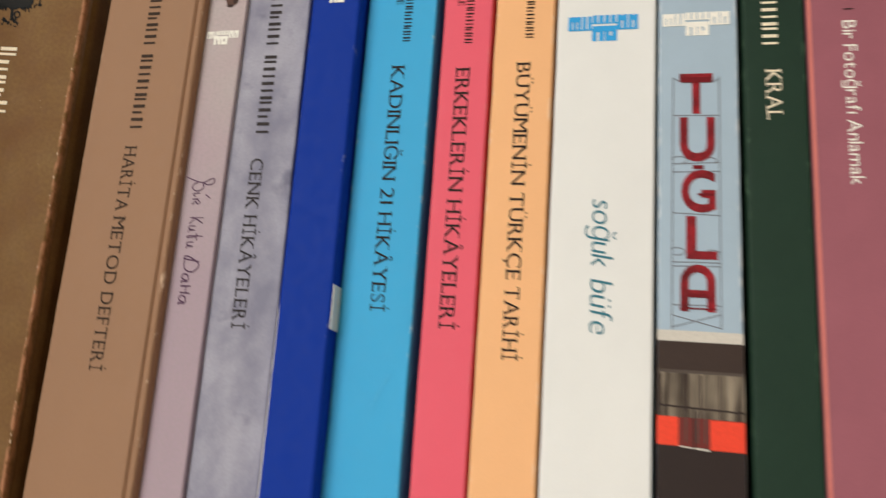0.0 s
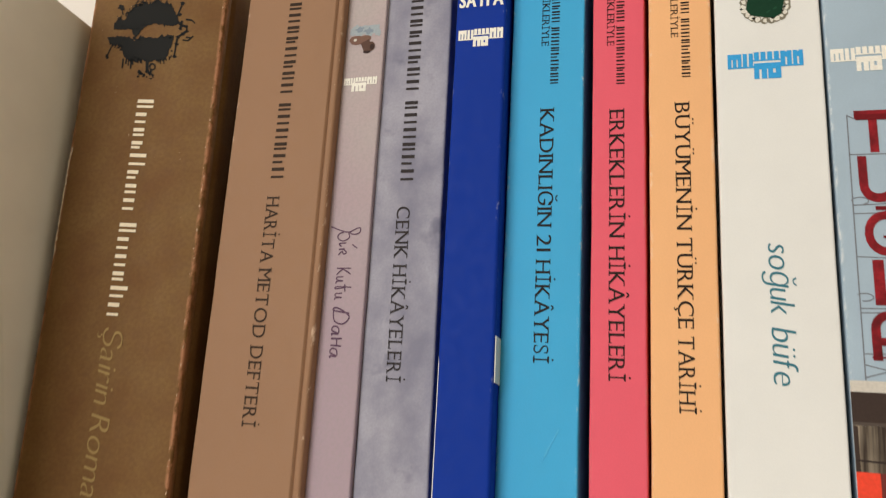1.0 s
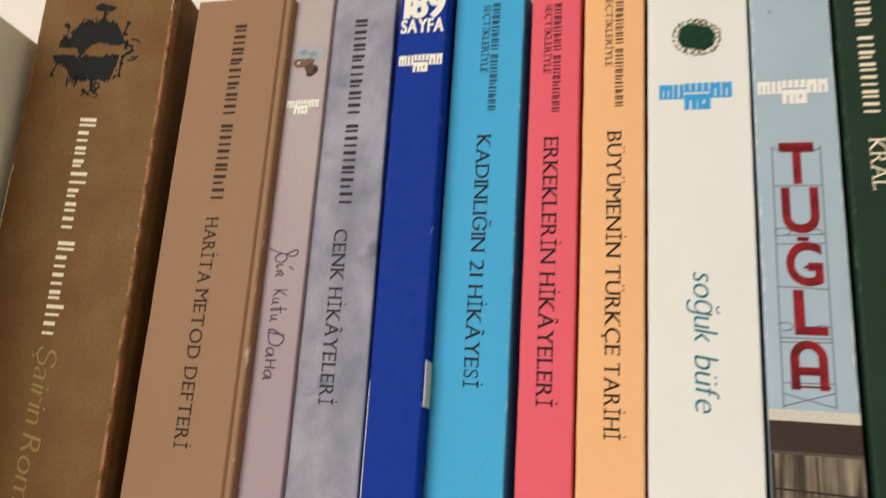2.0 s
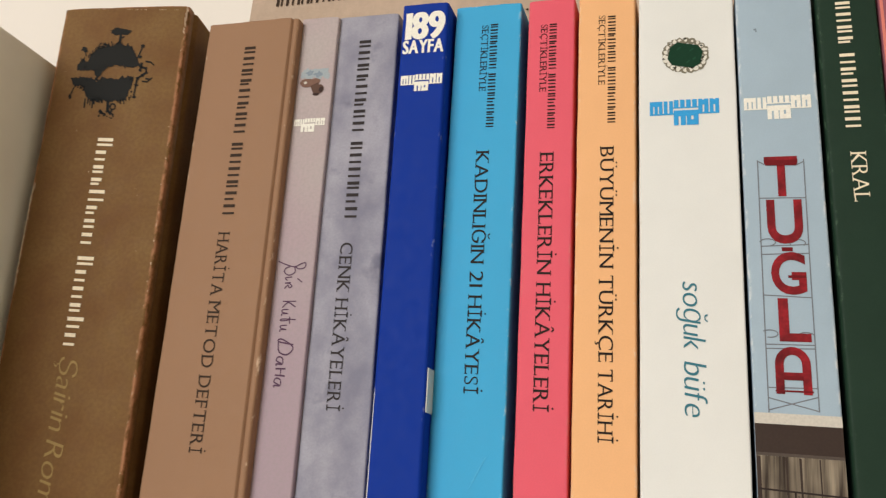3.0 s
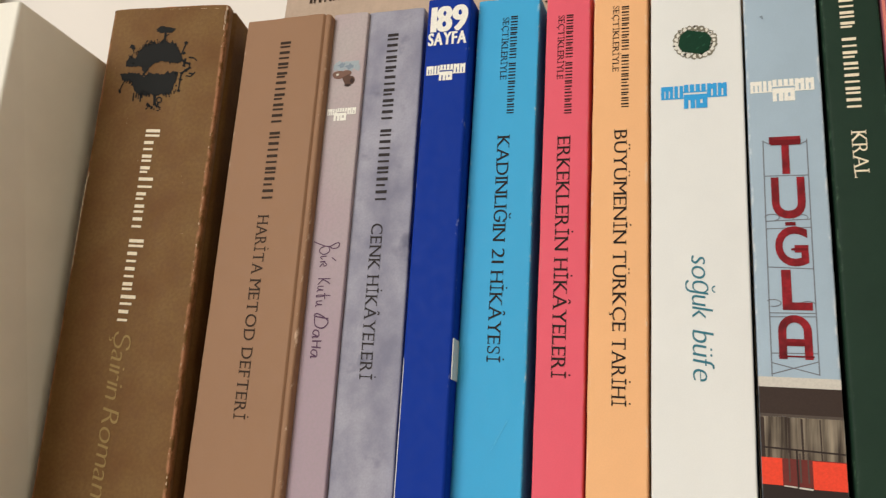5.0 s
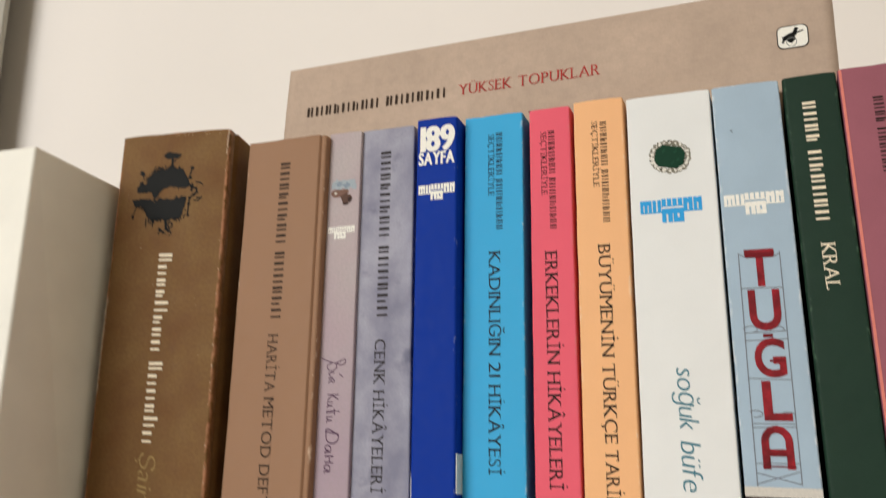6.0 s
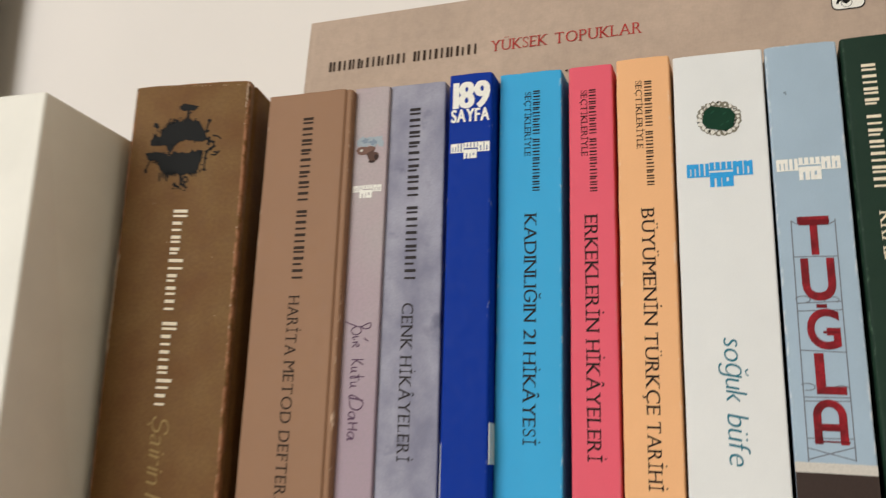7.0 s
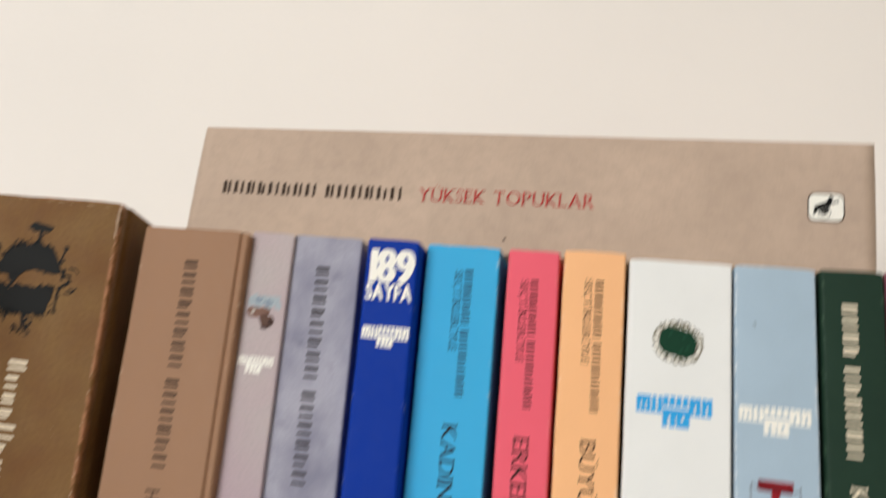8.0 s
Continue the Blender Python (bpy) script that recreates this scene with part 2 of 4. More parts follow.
# ---- room ----
X0, X1, Y0, Y1, Z0, Z1 = -1.7, 1.0, -2.0, 0.15, -1.35, 1.25
slab("wall_north", (X0, Y1, Z0), (X1, Y1 + 0.12, Z1), WALL, "plain cream painted wall behind the books", "wall")
slab("wall_west", (X0 - 0.12, Y0 - 0.12, Z0), (X0, Y1 + 0.12, Z1), ROOM, "unseen plain beige room wall, toned to set bounced light", "wall")
# Out of view and set close, it works as a reflector for the books.
slab("wall_east", (X1, Y0 - 0.12, Z0), (X1 + 0.12, Y1 + 0.12, Z1), FILL_WALL, "unseen plain pale room wall, set close to bounce fill light", "wall")
WX0, WX1, WZ0, WZ1 = -1.66, -0.24, -0.09, 1.19


def wall_with_opening():
    bm = bmesh.new()
    spans = [((X0, WX0), (Z0, Z1)), ((WX1, X1), (Z0, Z1)), ((WX0, WX1), (Z0, WZ0)), ((WX0, WX1), (WZ1, Z1))]
    for (a, b), (c, d) in spans:
        piece = box_bm((a, Y0 - 0.12, c), (b, Y0, d))
        tmp = bpy.data.meshes.new("tmp")
        piece.to_mesh(tmp)
        piece.free()
        bm.from_mesh(tmp)
        bpy.data.meshes.remove(tmp)
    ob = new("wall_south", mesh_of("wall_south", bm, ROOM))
    return tagged(ob, "unseen beige wall with a window opening, toned to set bounced light", "wall", kind="structure")


wall_with_opening()
slab("floor", (X0 - 0.12, Y0 - 0.12, Z0 - 0.1), (X1 + 0.12, Y1 + 0.12, Z0), FLOOR, "brown wooden room floor", "floor")
slab("ceiling", (X0 - 0.12, Y0 - 0.12, Z1), (X1 + 0.12, Y1 + 0.12, Z1 + 0.1), CEIL, "unseen plain grey-white ceiling, toned to set bounced light", "ceiling")
slab("shelf_board", (-0.62, -0.085, -0.022), (0.62, Y1 - 0.002, 0.0), SHELF, "white laminate shelf board carrying the books", "shelf", 0.0008)


def spaced_board():
    """Grey board standing a finger's width off the wall, its free edge a little out of plumb; the gap behind it lies in shade."""
    bm = box_bm((-0.56, Y1 - 0.024, 0.0), (-0.3657, Y1 - 0.0195, 0.75), 0.0008)
    for v in bm.verts:
        v.co.x -= v.co.z * 0.1023
    ob = new("trim", mesh_of("trim", bm, BOARD))
    return tagged(ob, "pale grey upright board standing just off the wall", "trim", kind="structure")


spaced_board()

# ---- writing ----
GLYPHS = {}
SERIF_LOW = {"A": "LR", "B": "L", "D": "L", "E": "L", "F": "L", "H": "LR", "I": "C", "K": "LR", "L": "L", "M": "LR", "N": "L", "R": "LR", "T": "C", "Y": "C", "P": "L"}
SERIF_TOP = {"B": "L", "D": "L", "E": "L", "F": "L", "H": "LR", "I": "C", "K": "LR", "L": "L", "M": "LR", "N": "LR", "R": "L", "U": "LR", "Y": "LR", "P": "L"}
PLAIN = {"İ": "I", "Ü": "U", "Ğ": "G", "Ç": "C", "Â": "A", "Ş": "S"}


def raw_glyph(ch, thin):
    cu = bpy.data.curves.new("glyph", "FONT")
    cu.body, cu.size, cu.resolution_u, cu.offset = ch, 1.0, 5, thin
    ob = bpy.data.objects.new("glyph", cu)
    scene.collection.objects.link(ob)
    me = bpy.data.meshes.new_from_object(ob.evaluated_get(bpy.context.evaluated_depsgraph_get()))
    pts = [(v.co.x, v.co.y) for v in me.vertices]
    faces = [tuple(p.vertices) for p in me.polygons]
    bpy.data.objects.remove(ob)
    bpy.data.curves.remove(cu)
    bpy.data.meshes.remove(me)
    return pts, faces


def glyph(ch, style, thin):
    """Points (across, up, layer) and faces of one letter with cap height 1, and its width. A serif letter is thinned and
    laid three times side by side, so that its upright strokes come out broader than its level ones."""
    key = (ch, style, thin)
    if key in GLYPHS:
        return GLYPHS[key]
    if ("cap", thin) not in GLYPHS:
        GLYPHS["cap", thin] = max(p[1] for p in raw_glyph("H", thin)[0])
    cap = GLYPHS["cap", thin]
    flat, faces = raw_glyph(ch, thin)
    if not flat:
        GLYPHS[key] = ([], [], 0.3)
        return GLYPHS[key]
    left = min(p[0] for p in flat)
    flat = [((x - left) / cap, y / cap) for x, y in flat]
    pts, one = [(x, y, 0) for x, y in flat], list(faces)
    if style != "sans" and (style != "serif" or ch not in "Sİ"):
        faces = []
        pts = []
        step = {"serif": 0.028, "script": 0.02, "bold": 0.05}[style]
        for layer, dx in ((0, 0.0), (1, step), (2, 2 * step)):
            k = len(pts)
            pts += [(x + dx, y, layer) for x, y in flat]
            faces += [tuple(i + k for i in f) for f in one]
    width = max(p[0] for p in pts)
    if style == "serif":
        base = PLAIN.get(ch, ch)
        sw, reach, th = 0.085, 0.17, 0.05

        def bar(x0, y0, x1, y1):
            k = len(pts)
            pts.extend([(x0, y0, 3), (x1, y0, 3), (x1, y1, 3), (x0, y1, 3)])
            faces.append((k, k + 1, k + 2, k + 3))

        where = {"L": sw, "R": width - sw, "C": width / 2}
        for s in SERIF_LOW.get(base, ""):
            bar(where[s] - reach, 0.0, where[s] + reach, th)
        for s in SERIF_TOP.get(base, ""):
            bar(where[s] - reach, 1.0 - th, where[s] + reach, 1.0)
        if base == "T":
            bar(0.0, 0.82, th, 1.0), bar(width - th, 0.82, width, 1.0)
        if base in "ELF":
            if base != "F":
                bar(width - th, 0.0, width, 0.2)
            if base != "L":
                bar(width - th, 0.8, width, 1.0)
        if base in "CGS":
            bar(width - th * 1.3, 0.72, width - th * 0.2, 0.95)
        if base == "S":
            bar(0.02, 0.05, 0.02 + th, 0.27)
    GLYPHS[key] = (pts, faces, width)
    return GLYPHS[key]


def set_line(text, style="sans", gap=0.12, space=0.38, slant=0.0, thin=0.0):
    """A whole line with cap height 1 from (0, 0): points, faces and its length."""
    pts, faces, pen = [], [], 0.0
    for ch in text:
        if ch == " ":
            pen += space
            continue
        p, f, w = glyph(ch, style, thin)
        k = len(pts)
        pts += [(x + pen + slant * y, y, n) for x, y, n in p]
        faces += [tuple(i + k for i in q) for q in f]
        pen += w + gap
    return pts, faces, pen - gap


def joined(rects):
    """One flat shape from upright rectangles (x0, y0, x1, y1) that touch or overlap, with shared corners."""
    xs = sorted({round(v, 4) for r in rects for v in (r[0], r[2])})
    ys = sorted({round(v, 4) for r in rects for v in (r[1], r[3])})
    spot, pts, faces = {}, [], []

    def at(i, j):
        if (i, j) not in spot:
            spot[i, j] = len(pts)
            pts.append((xs[i], ys[j]))
        return spot[i, j]

    for i in range(len(xs) - 1):
        for j in range(len(ys) - 1):
            x, y = (xs[i] + xs[i + 1]) / 2, (ys[j] + ys[j + 1]) / 2
            if any(r[0] < x < r[2] and r[1] < y < r[3] for r in rects):
                faces.append((at(i, j), at(i + 1, j), at(i + 1, j + 1), at(i, j + 1)))
    return pts, faces


def name_bars(words, small=False):
    """Plain bars in place of a name: for each word one row of upright bars, full height, or with small lower ones after the
    first. Gives a list of shapes and the whole length."""
    out, pen, rnd = [], 0.0, random.Random(4)
    for n in words:
        rects = []
        for k in range(n):
            high = 0.66 if small and k and k % 4 else 1.0
            wide = rnd.uniform(0.42, 0.66)
            rects.append((pen, 0.0, pen + 0.2, high))
            rects.append((pen + wide - 0.14, 0.0, pen + wide, high * rnd.choice((1.0, 1.0, 0.8))))
            pen += wide + 0.28
        out.append(joined(rects))
        pen += 0.42
    return out, pen - 0.7


LIFT = -0.00012
BOW = 0.00005


class Spine:
    """A standing book: an Empty at the foot of its spine, and a map from spine millimetres (across, up) to its own space."""

    def __init__(self, name, x_top, y, lean, width, height, label, turn=0.0, category="book", group="books standing on the shelf", inset=0.0):
        self.tan, self.w, self.h, self.inset = math.tan(radians(lean)), width, height, inset
        self.ob = tagged(new(name), label, category, group)
        self.ob.empty_display_size = 0.02
        shift = 0.195 * self.tan
        c, s = math.cos(radians(turn)), math.sin(radians(turn))
        self.ob.matrix_world = pose(x_top + shift * c, y + shift * s, 0, 0, 0, turn)

    def at(self, u, v, out=LIFT):
        """u, v in metres; inset moves all print across the spine."""
        u += self.inset
        bow = -BOW * math.sin(math.pi * min(max(u / self.w, 0.0), 1.0))
        return Vector((u - v * self.tan, out + bow, v))

    def flat(self, name, pts, faces, material, label="", out=LIFT, parent=None):
        """Print on the spine from points (across, up) in millimetres."""
        bm = bmesh.new()
        vs = [bm.verts.new(self.at(q[0] / 1000, q[1] / 1000, out - (q[2] * 8e-6 if len(q) > 2 else 0.0))) for q in pts]
        for f in faces:
            if len(set(f)) > 2:
                try:
                    bm.faces.new([vs[i] for i in f])
                except ValueError:
                    pass
        bmesh.ops.recalc_face_normals(bm, faces=bm.faces[:])
        for f in bm.faces:
            if f.normal.y > 0:
                f.normal_flip()
        return part(name, bm, material, parent or self.ob, label)

    def down(self, name, line, u, v0, v1, cap, material, label=""):
        """A line that reads downwards: baseline at u, from height v0 to v1, letters cap high."""
        pts, faces, length = line
        k = (v0 - v1) / length
        return self.flat(name, [(u + cap * q[1], v0 - k * q[0], *q[2:]) for q in pts], faces, material, label)

    def words(self, u, cap, material, label, spans, style="serif", gap=0.2, slant=0.0, thin=-0.016):
        """A title word by word: each with the heights at which it starts and ends."""
        for word, v0, v1 in spans:
            self.down("title_word", set_line(word, style, gap, 0.4, slant, thin), u, v0, v1, cap, material, label)

    def name_down(self, words, u, v0, v1, cap, material, label="", small=False):
        shapes, length = name_bars(words, small)
        k = (v0 - v1) / length
        for pts, faces in shapes:
            tagged(self.flat("name_bar", [(u + cap * y, v0 - k * x) for x, y in pts], faces, material, label), kind="stuff")

    def level(self, name, line, u0, u1, v, cap, material, label="", out=LIFT):
        pts, faces, length = line
        k = (u1 - u0) / length
        return self.flat(name, [(u0 + k * q[0], v + cap * q[1], *q[2:]) for q in pts], faces, material, label, out)

    def quad(self, name, u0, v0, u1, v1, material, label="", out=LIFT):
        us = [u0 + (u1 - u0) * k / 8 for k in range(9)]
        pts = [(u, v0) for u in us] + [(u, v1) for u in us]
        return self.flat(name, pts, [(k, k + 1, k + 10, k + 9) for k in range(8)], material, label, out)


def profile(w, rl, rr, depth, groove=None, side_groove=None):
    """Outline of a cover seen from above: up the near side of the left board, over the spine, along the right board."""
    pts = [(0.0, depth, 0.0), (0.0, depth * 0.5, 0.0), (0.0, rl * 2.2, 0.1)]
    for k in range(7):
        a = math.pi / 2 * k / 6
        pts.append((rl - rl * math.cos(a), 1.5 * rl - 1.5 * rl * math.sin(a), 1.0 if 1 < k < 6 else 0.6))
    n = 8
    stop = w - rr - (groove or 0.0)
    pts.append((rl + 0.0005, 0.0, 0.0))
    for k in range(1, n):
        t = k / n
        u = rl + (stop - rl) * t
        bow = -BOW * math.sin(math.pi * t)
        pts.append((u, bow, 0.0))
    if groove:
        g = w - rr - groove
        pts += [(g - 0.0006, 0.0, 0.0), (g - 0.0002, 0.0, 0.1), (g, 0.0008, 0.0), (g + 0.0003, 0.0009, 0.0), (g + 0.0006, 0.0005, 0.0), (g + 0.0008, 0.0005, 0.0), (w - rr - 0.0001, 0.0005, 0.0)]
    if not groove:
        pts.append((w - rr - 0.0005, 0.0, 0.0))
    for k in range(7):
        a = math.pi / 2 * k / 6
        pts.append((w - rr + rr * math.sin(a), rr - rr * math.cos(a) + (0.0005 if groove else 0.0), 1.0 if 0 < k < 5 else 0.6))
    if side_groove:
        for f, dip in ((0.7, 0.0), (0.85, 0.0006), (1.0, 0.0008), (1.15, 0.0006), (1.3, 0.0)):
            pts.append((w - dip, side_groove * f + rr, 0.0))
    pts += [(w, rr * 2.2 + (side_groove or 0) * 1.5, 0.1), (w, depth * 0.5, 0.0), (w, depth, 0.0)]
    return pts


def build_cover(sp, material, depth=0.13, rl=0.0006, rr=0.0006, groove=None, side_groove=None, rough=0.00008, seed=1, wear=1.0, thick=0.0004, droop=0.0003, slope=0.0):
    """The wrapped cover as a thin shell with soft corners and slightly uneven edges."""
    prof = profile(sp.w, rl, rr, depth, groove, side_groove)
    heights = [k / 72 for k in range(73)]
    heights[1:1], heights[-1:-1] = [0.002], [0.998]
    rows = len(heights) - 1
    bm = bmesh.new()
    layer = bm.verts.layers.float.new("wear")
    mid = Vector((sp.w / 2, depth / 2))
    rings = []
    for inner in (0, 1):
        grid = []
        for j in range(rows + 1):
            v = sp.h * heights[j]
            line = []
            for u, w, wr in prof:
                jig = noise.noise(Vector((u * 60, w * 60 + seed * 7.3, v * 90))) * rough
                top = slope * u * heights[j]
                if j == rows:
                    top += noise.noise(Vector((u * 240, seed * 3.1, w * 50))) * rough * 2.2
                    if w < 0.004:
                        top -= droop * (math.exp(-u / 0.0008) + math.exp(-(sp.w - u) / 0.0008))
                p = Vector((u, w))
                if inner:
                    d = mid - p
                    d = Vector((d.x / max(abs(d.x), 1e-9) * (1 if abs(d.x) > 1e-6 else 0), d.y / max(abs(d.y), 1e-9)))
                    p = p + Vector((d.x * (thick if w > rl else 0.0), thick if w < depth * 0.45 else 0.0))
                vert = bm.verts.new((p.x - v * sp.tan + (jig if wr > 0.2 else 0.0), p.y + (jig if wr > 0.2 else 0.0), v + top))
                end = 1.0 if j in (0, rows) else 0.0
                vert[layer] = min(1.0, max(wr if wr > 0.5 else wr * 0.3, end)) * wear
                line.append(vert)
            grid.append(line)
        rings.append(grid)
    n = len(prof)
    for g, flip in ((rings[0], False), (rings[1], True)):
        for j in range(rows):
            for i in range(n - 1):
                q = (g[j][i], g[j][i + 1], g[j + 1][i + 1], g[j + 1][i])
                bm.faces.new(q[::-1] if flip else q)
    for j in (0, rows):
        for i in range(n - 1):
            q = (rings[0][j][i], rings[0][j][i + 1], rings[1][j][i + 1], rings[1][j][i])
            bm.faces.new(q if j == 0 else q[::-1])
    for i in (0, n - 1):
        for j in range(rows):
            q = (rings[0][j][i], rings[0][j + 1][i], rings[1][j + 1][i], rings[1][j][i])
            bm.faces.new(q)
    bmesh.ops.recalc_face_normals(bm, faces=bm.faces[:])
    for f in bm.faces:
        f.smooth = True
    cover = part("cover", bm, material, sp.ob)
    build_pages(sp, depth)
    return cover


def build_pages(sp, depth):
    """The block of leaves, with fine ridges along its top edge."""
    bm = bmesh.new()
    n = max(6, int(sp.w / 0.0009))
    lo, hi = 0.0009, sp.w - 0.0009
    rnd = random.Random(int(sp.w * 1e6))
    sections = []
    for i in range(n + 1):
        u = lo + (hi - lo) * i / n
        top = sp.h - 0.0012 - rnd.random() * 0.0003
        sections.append([bm.verts.new((u - v * sp.tan, w, v)) for v, w in ((0.0006, 0.0016), (0.0006, depth - 0.002), (top, depth - 0.002), (top, 0.0016))])
    for a, b in zip(sections, sections[1:]):
        for k in range(4):
            bm.faces.new((a[k], b[k], b[(k + 1) % 4], a[(k + 1) % 4]))
    bm.faces.new(sections[0]), bm.faces.new(sections[-1])
    bmesh.ops.recalc_face_normals(bm, faces=bm.faces[:])
    return part("page_block", bm, PAGES, sp.ob, "cream page block")


def name_logo(sp, u0, u1, v_top, v_mid, v_low, ua, ub, material):
    """A two-tier mark drawn as plain blocks: a broad band, and a shorter block hung under its middle."""
    h = v_top - v_mid
    cells = []
    wide, deep = u1 - u0, v_mid + h * 0.28 - v_low
    for a, b in ((0.0, 0.05), (0.068, 0.118), (0.136, 0.186), (0.205, 0.26), (0.285, 0.34), (0.705, 0.765), (0.79, 0.85), (0.868, 0.92), (0.945, 1.0)):
        cells.append((u0 + wide * a, v_mid, u0 + wide * b, v_top - (h * 0.06 if a < 0.5 else 0.0)))
    for a, b in ((0.0, 0.186), (0.705, 0.85), (0.868, 1.0)):
        cells.append((u0 + wide * a, v_top - h * 0.4, u0 + wide * b, v_top - h * 0.06))
    for k in range(4):
        a = 0.355 + k * 0.088
        cells.append((u0 + wide * a, v_mid + h * 0.42, u0 + wide * (a + 0.066), v_top))
    for a, b in ((0.0, 0.19), (0.28, 0.48), (0.52, 0.7), (0.8, 1.0)):
        cells.append((ua + (ub - ua) * a, v_low, ua + (ub - ua) * b, v_mid + h * 0.28))
    cells.append((ua, v_low + deep * 0.6, ua + (ub - ua) * 0.48, v_low + deep))
    cells.append((ua + (ub - ua) * 0.52, v_low, ub, v_low + deep * 0.35))
    cells += [(u0, v_mid, u1, v_mid + h * 0.1), (u0 + (u1 - u0) * 0.3, v_mid + h * 0.42, u0 + (u1 - u0) * 0.75, v_mid + h * 0.5), (ua, v_mid - h * 0.1, ub, v_mid + h * 0.28)]
    pts, faces = joined(cells)
    return sp.flat("logo", pts, faces, material, "block mark in two tiers")


def under(parent, *obs):
    """Make printed pieces parts of the picture that they belong to."""
    for o in obs:
        o.parent = parent
    return parent


def strip(a, b, width):
    """Corners of a thin straight stroke."""
    d = Vector((b[0] - a[0], b[1] - a[1]))
    n = Vector((-d.y, d.x)).normalized() * width / 2
    return [(a[0] + n.x, a[1] + n.y), (b[0] + n.x, b[1] + n.y), (b[0] - n.x, b[1] - n.y), (a[0] - n.x, a[1] - n.y)]


def strokes(lines, width):
    """Ribbons of even width along each line, with shared corners."""
    pts, faces = [], []
    for line in lines:
        p = [Vector(q) for q in line]
        p = [q for k, q in enumerate(p) if k == 0 or (q - p[k - 1]).length > 1e-6]
        k0 = len(pts)
        for k, q in enumerate(p):
            a = (q - p[k - 1]).normalized() if k else None
            b = (p[k + 1] - q).normalized() if k + 1 < len(p) else None
            d = (a + b) if a is not None and b is not None else (a if b is None else b)
            if d.length < 0.4:
                d = a
            d = d.normalized()
            n = Vector((-d.y, d.x)) * width / 2
            pts += [(q.x + n.x, q.y + n.y), (q.x - n.x, q.y - n.y)]
        for k in range(len(p) - 1):
            c = k0 + 2 * k
            faces.append((c, c + 1, c + 3, c + 2))
    return pts, faces


def blob(cx, cy, rx, ry, n=14, wob=0.0, seed=0, turn=0.0):
    rnd = random.Random(seed)
    out = []
    for k in range(n):
        a = 2 * math.pi * k / n
        r = 1 + wob * (rnd.random() * 2 - 1)
        x, y = rx * r * math.cos(a), ry * r * math.sin(a)
        out.append((cx + x * math.cos(turn) - y * math.sin(turn), cy + x * math.sin(turn) + y * math.cos(turn)))
    return out


def gather(polys):
    pts, faces = [], []
    for p in polys:
        k = len(pts)
        pts += list(p)
        faces.append(tuple(range(k, k + len(p))))
    return pts, faces


# ---- white box at the end of the row ----


def white_box():
    """A slim box that leans a little to the side and back, its front edges soft and its far top corner rounded."""
    w, d, h = 0.0274, 0.052, 0.1803
    bm = box_bm((-w, 0.0, 0.0), (0.0, d, h))
    lid = [e for e in bm.edges if max(v.co.x for v in e.verts) < -w + 0.001 and min(v.co.z for v in e.verts) > h - 0.001]
    bmesh.ops.bevel(bm, geom=lid, offset=0.0042, segments=8, profile=0.5, affect="EDGES")
    bmesh.ops.bevel(bm, geom=[e for e in bm.edges if e.calc_face_angle(0.0) > 0.6], offset=0.0011, segments=5, profile=0.5, affect="EDGES", clamp_overlap=True)
    for v in bm.verts:
        v.co.x -= v.co.z * 0.1084 + (0.0055 * (1 - v.co.z / h) if v.co.y > 0.03 else 0.0)
        v.co.y += v.co.z * 0.0347
    for f in bm.faces:
        f.smooth = f.calc_area() < 3e-5
    ob = new("white_box", mesh_of("white_box", bm, BOX))
    ob.matrix_world = pose(-0.1160, -0.0568, 0, 0, 0, 1.5)
    tagged(ob, "plain matt white cardboard box standing beside a brown book", "box")


white_box()

# ---- brown worn novel ----


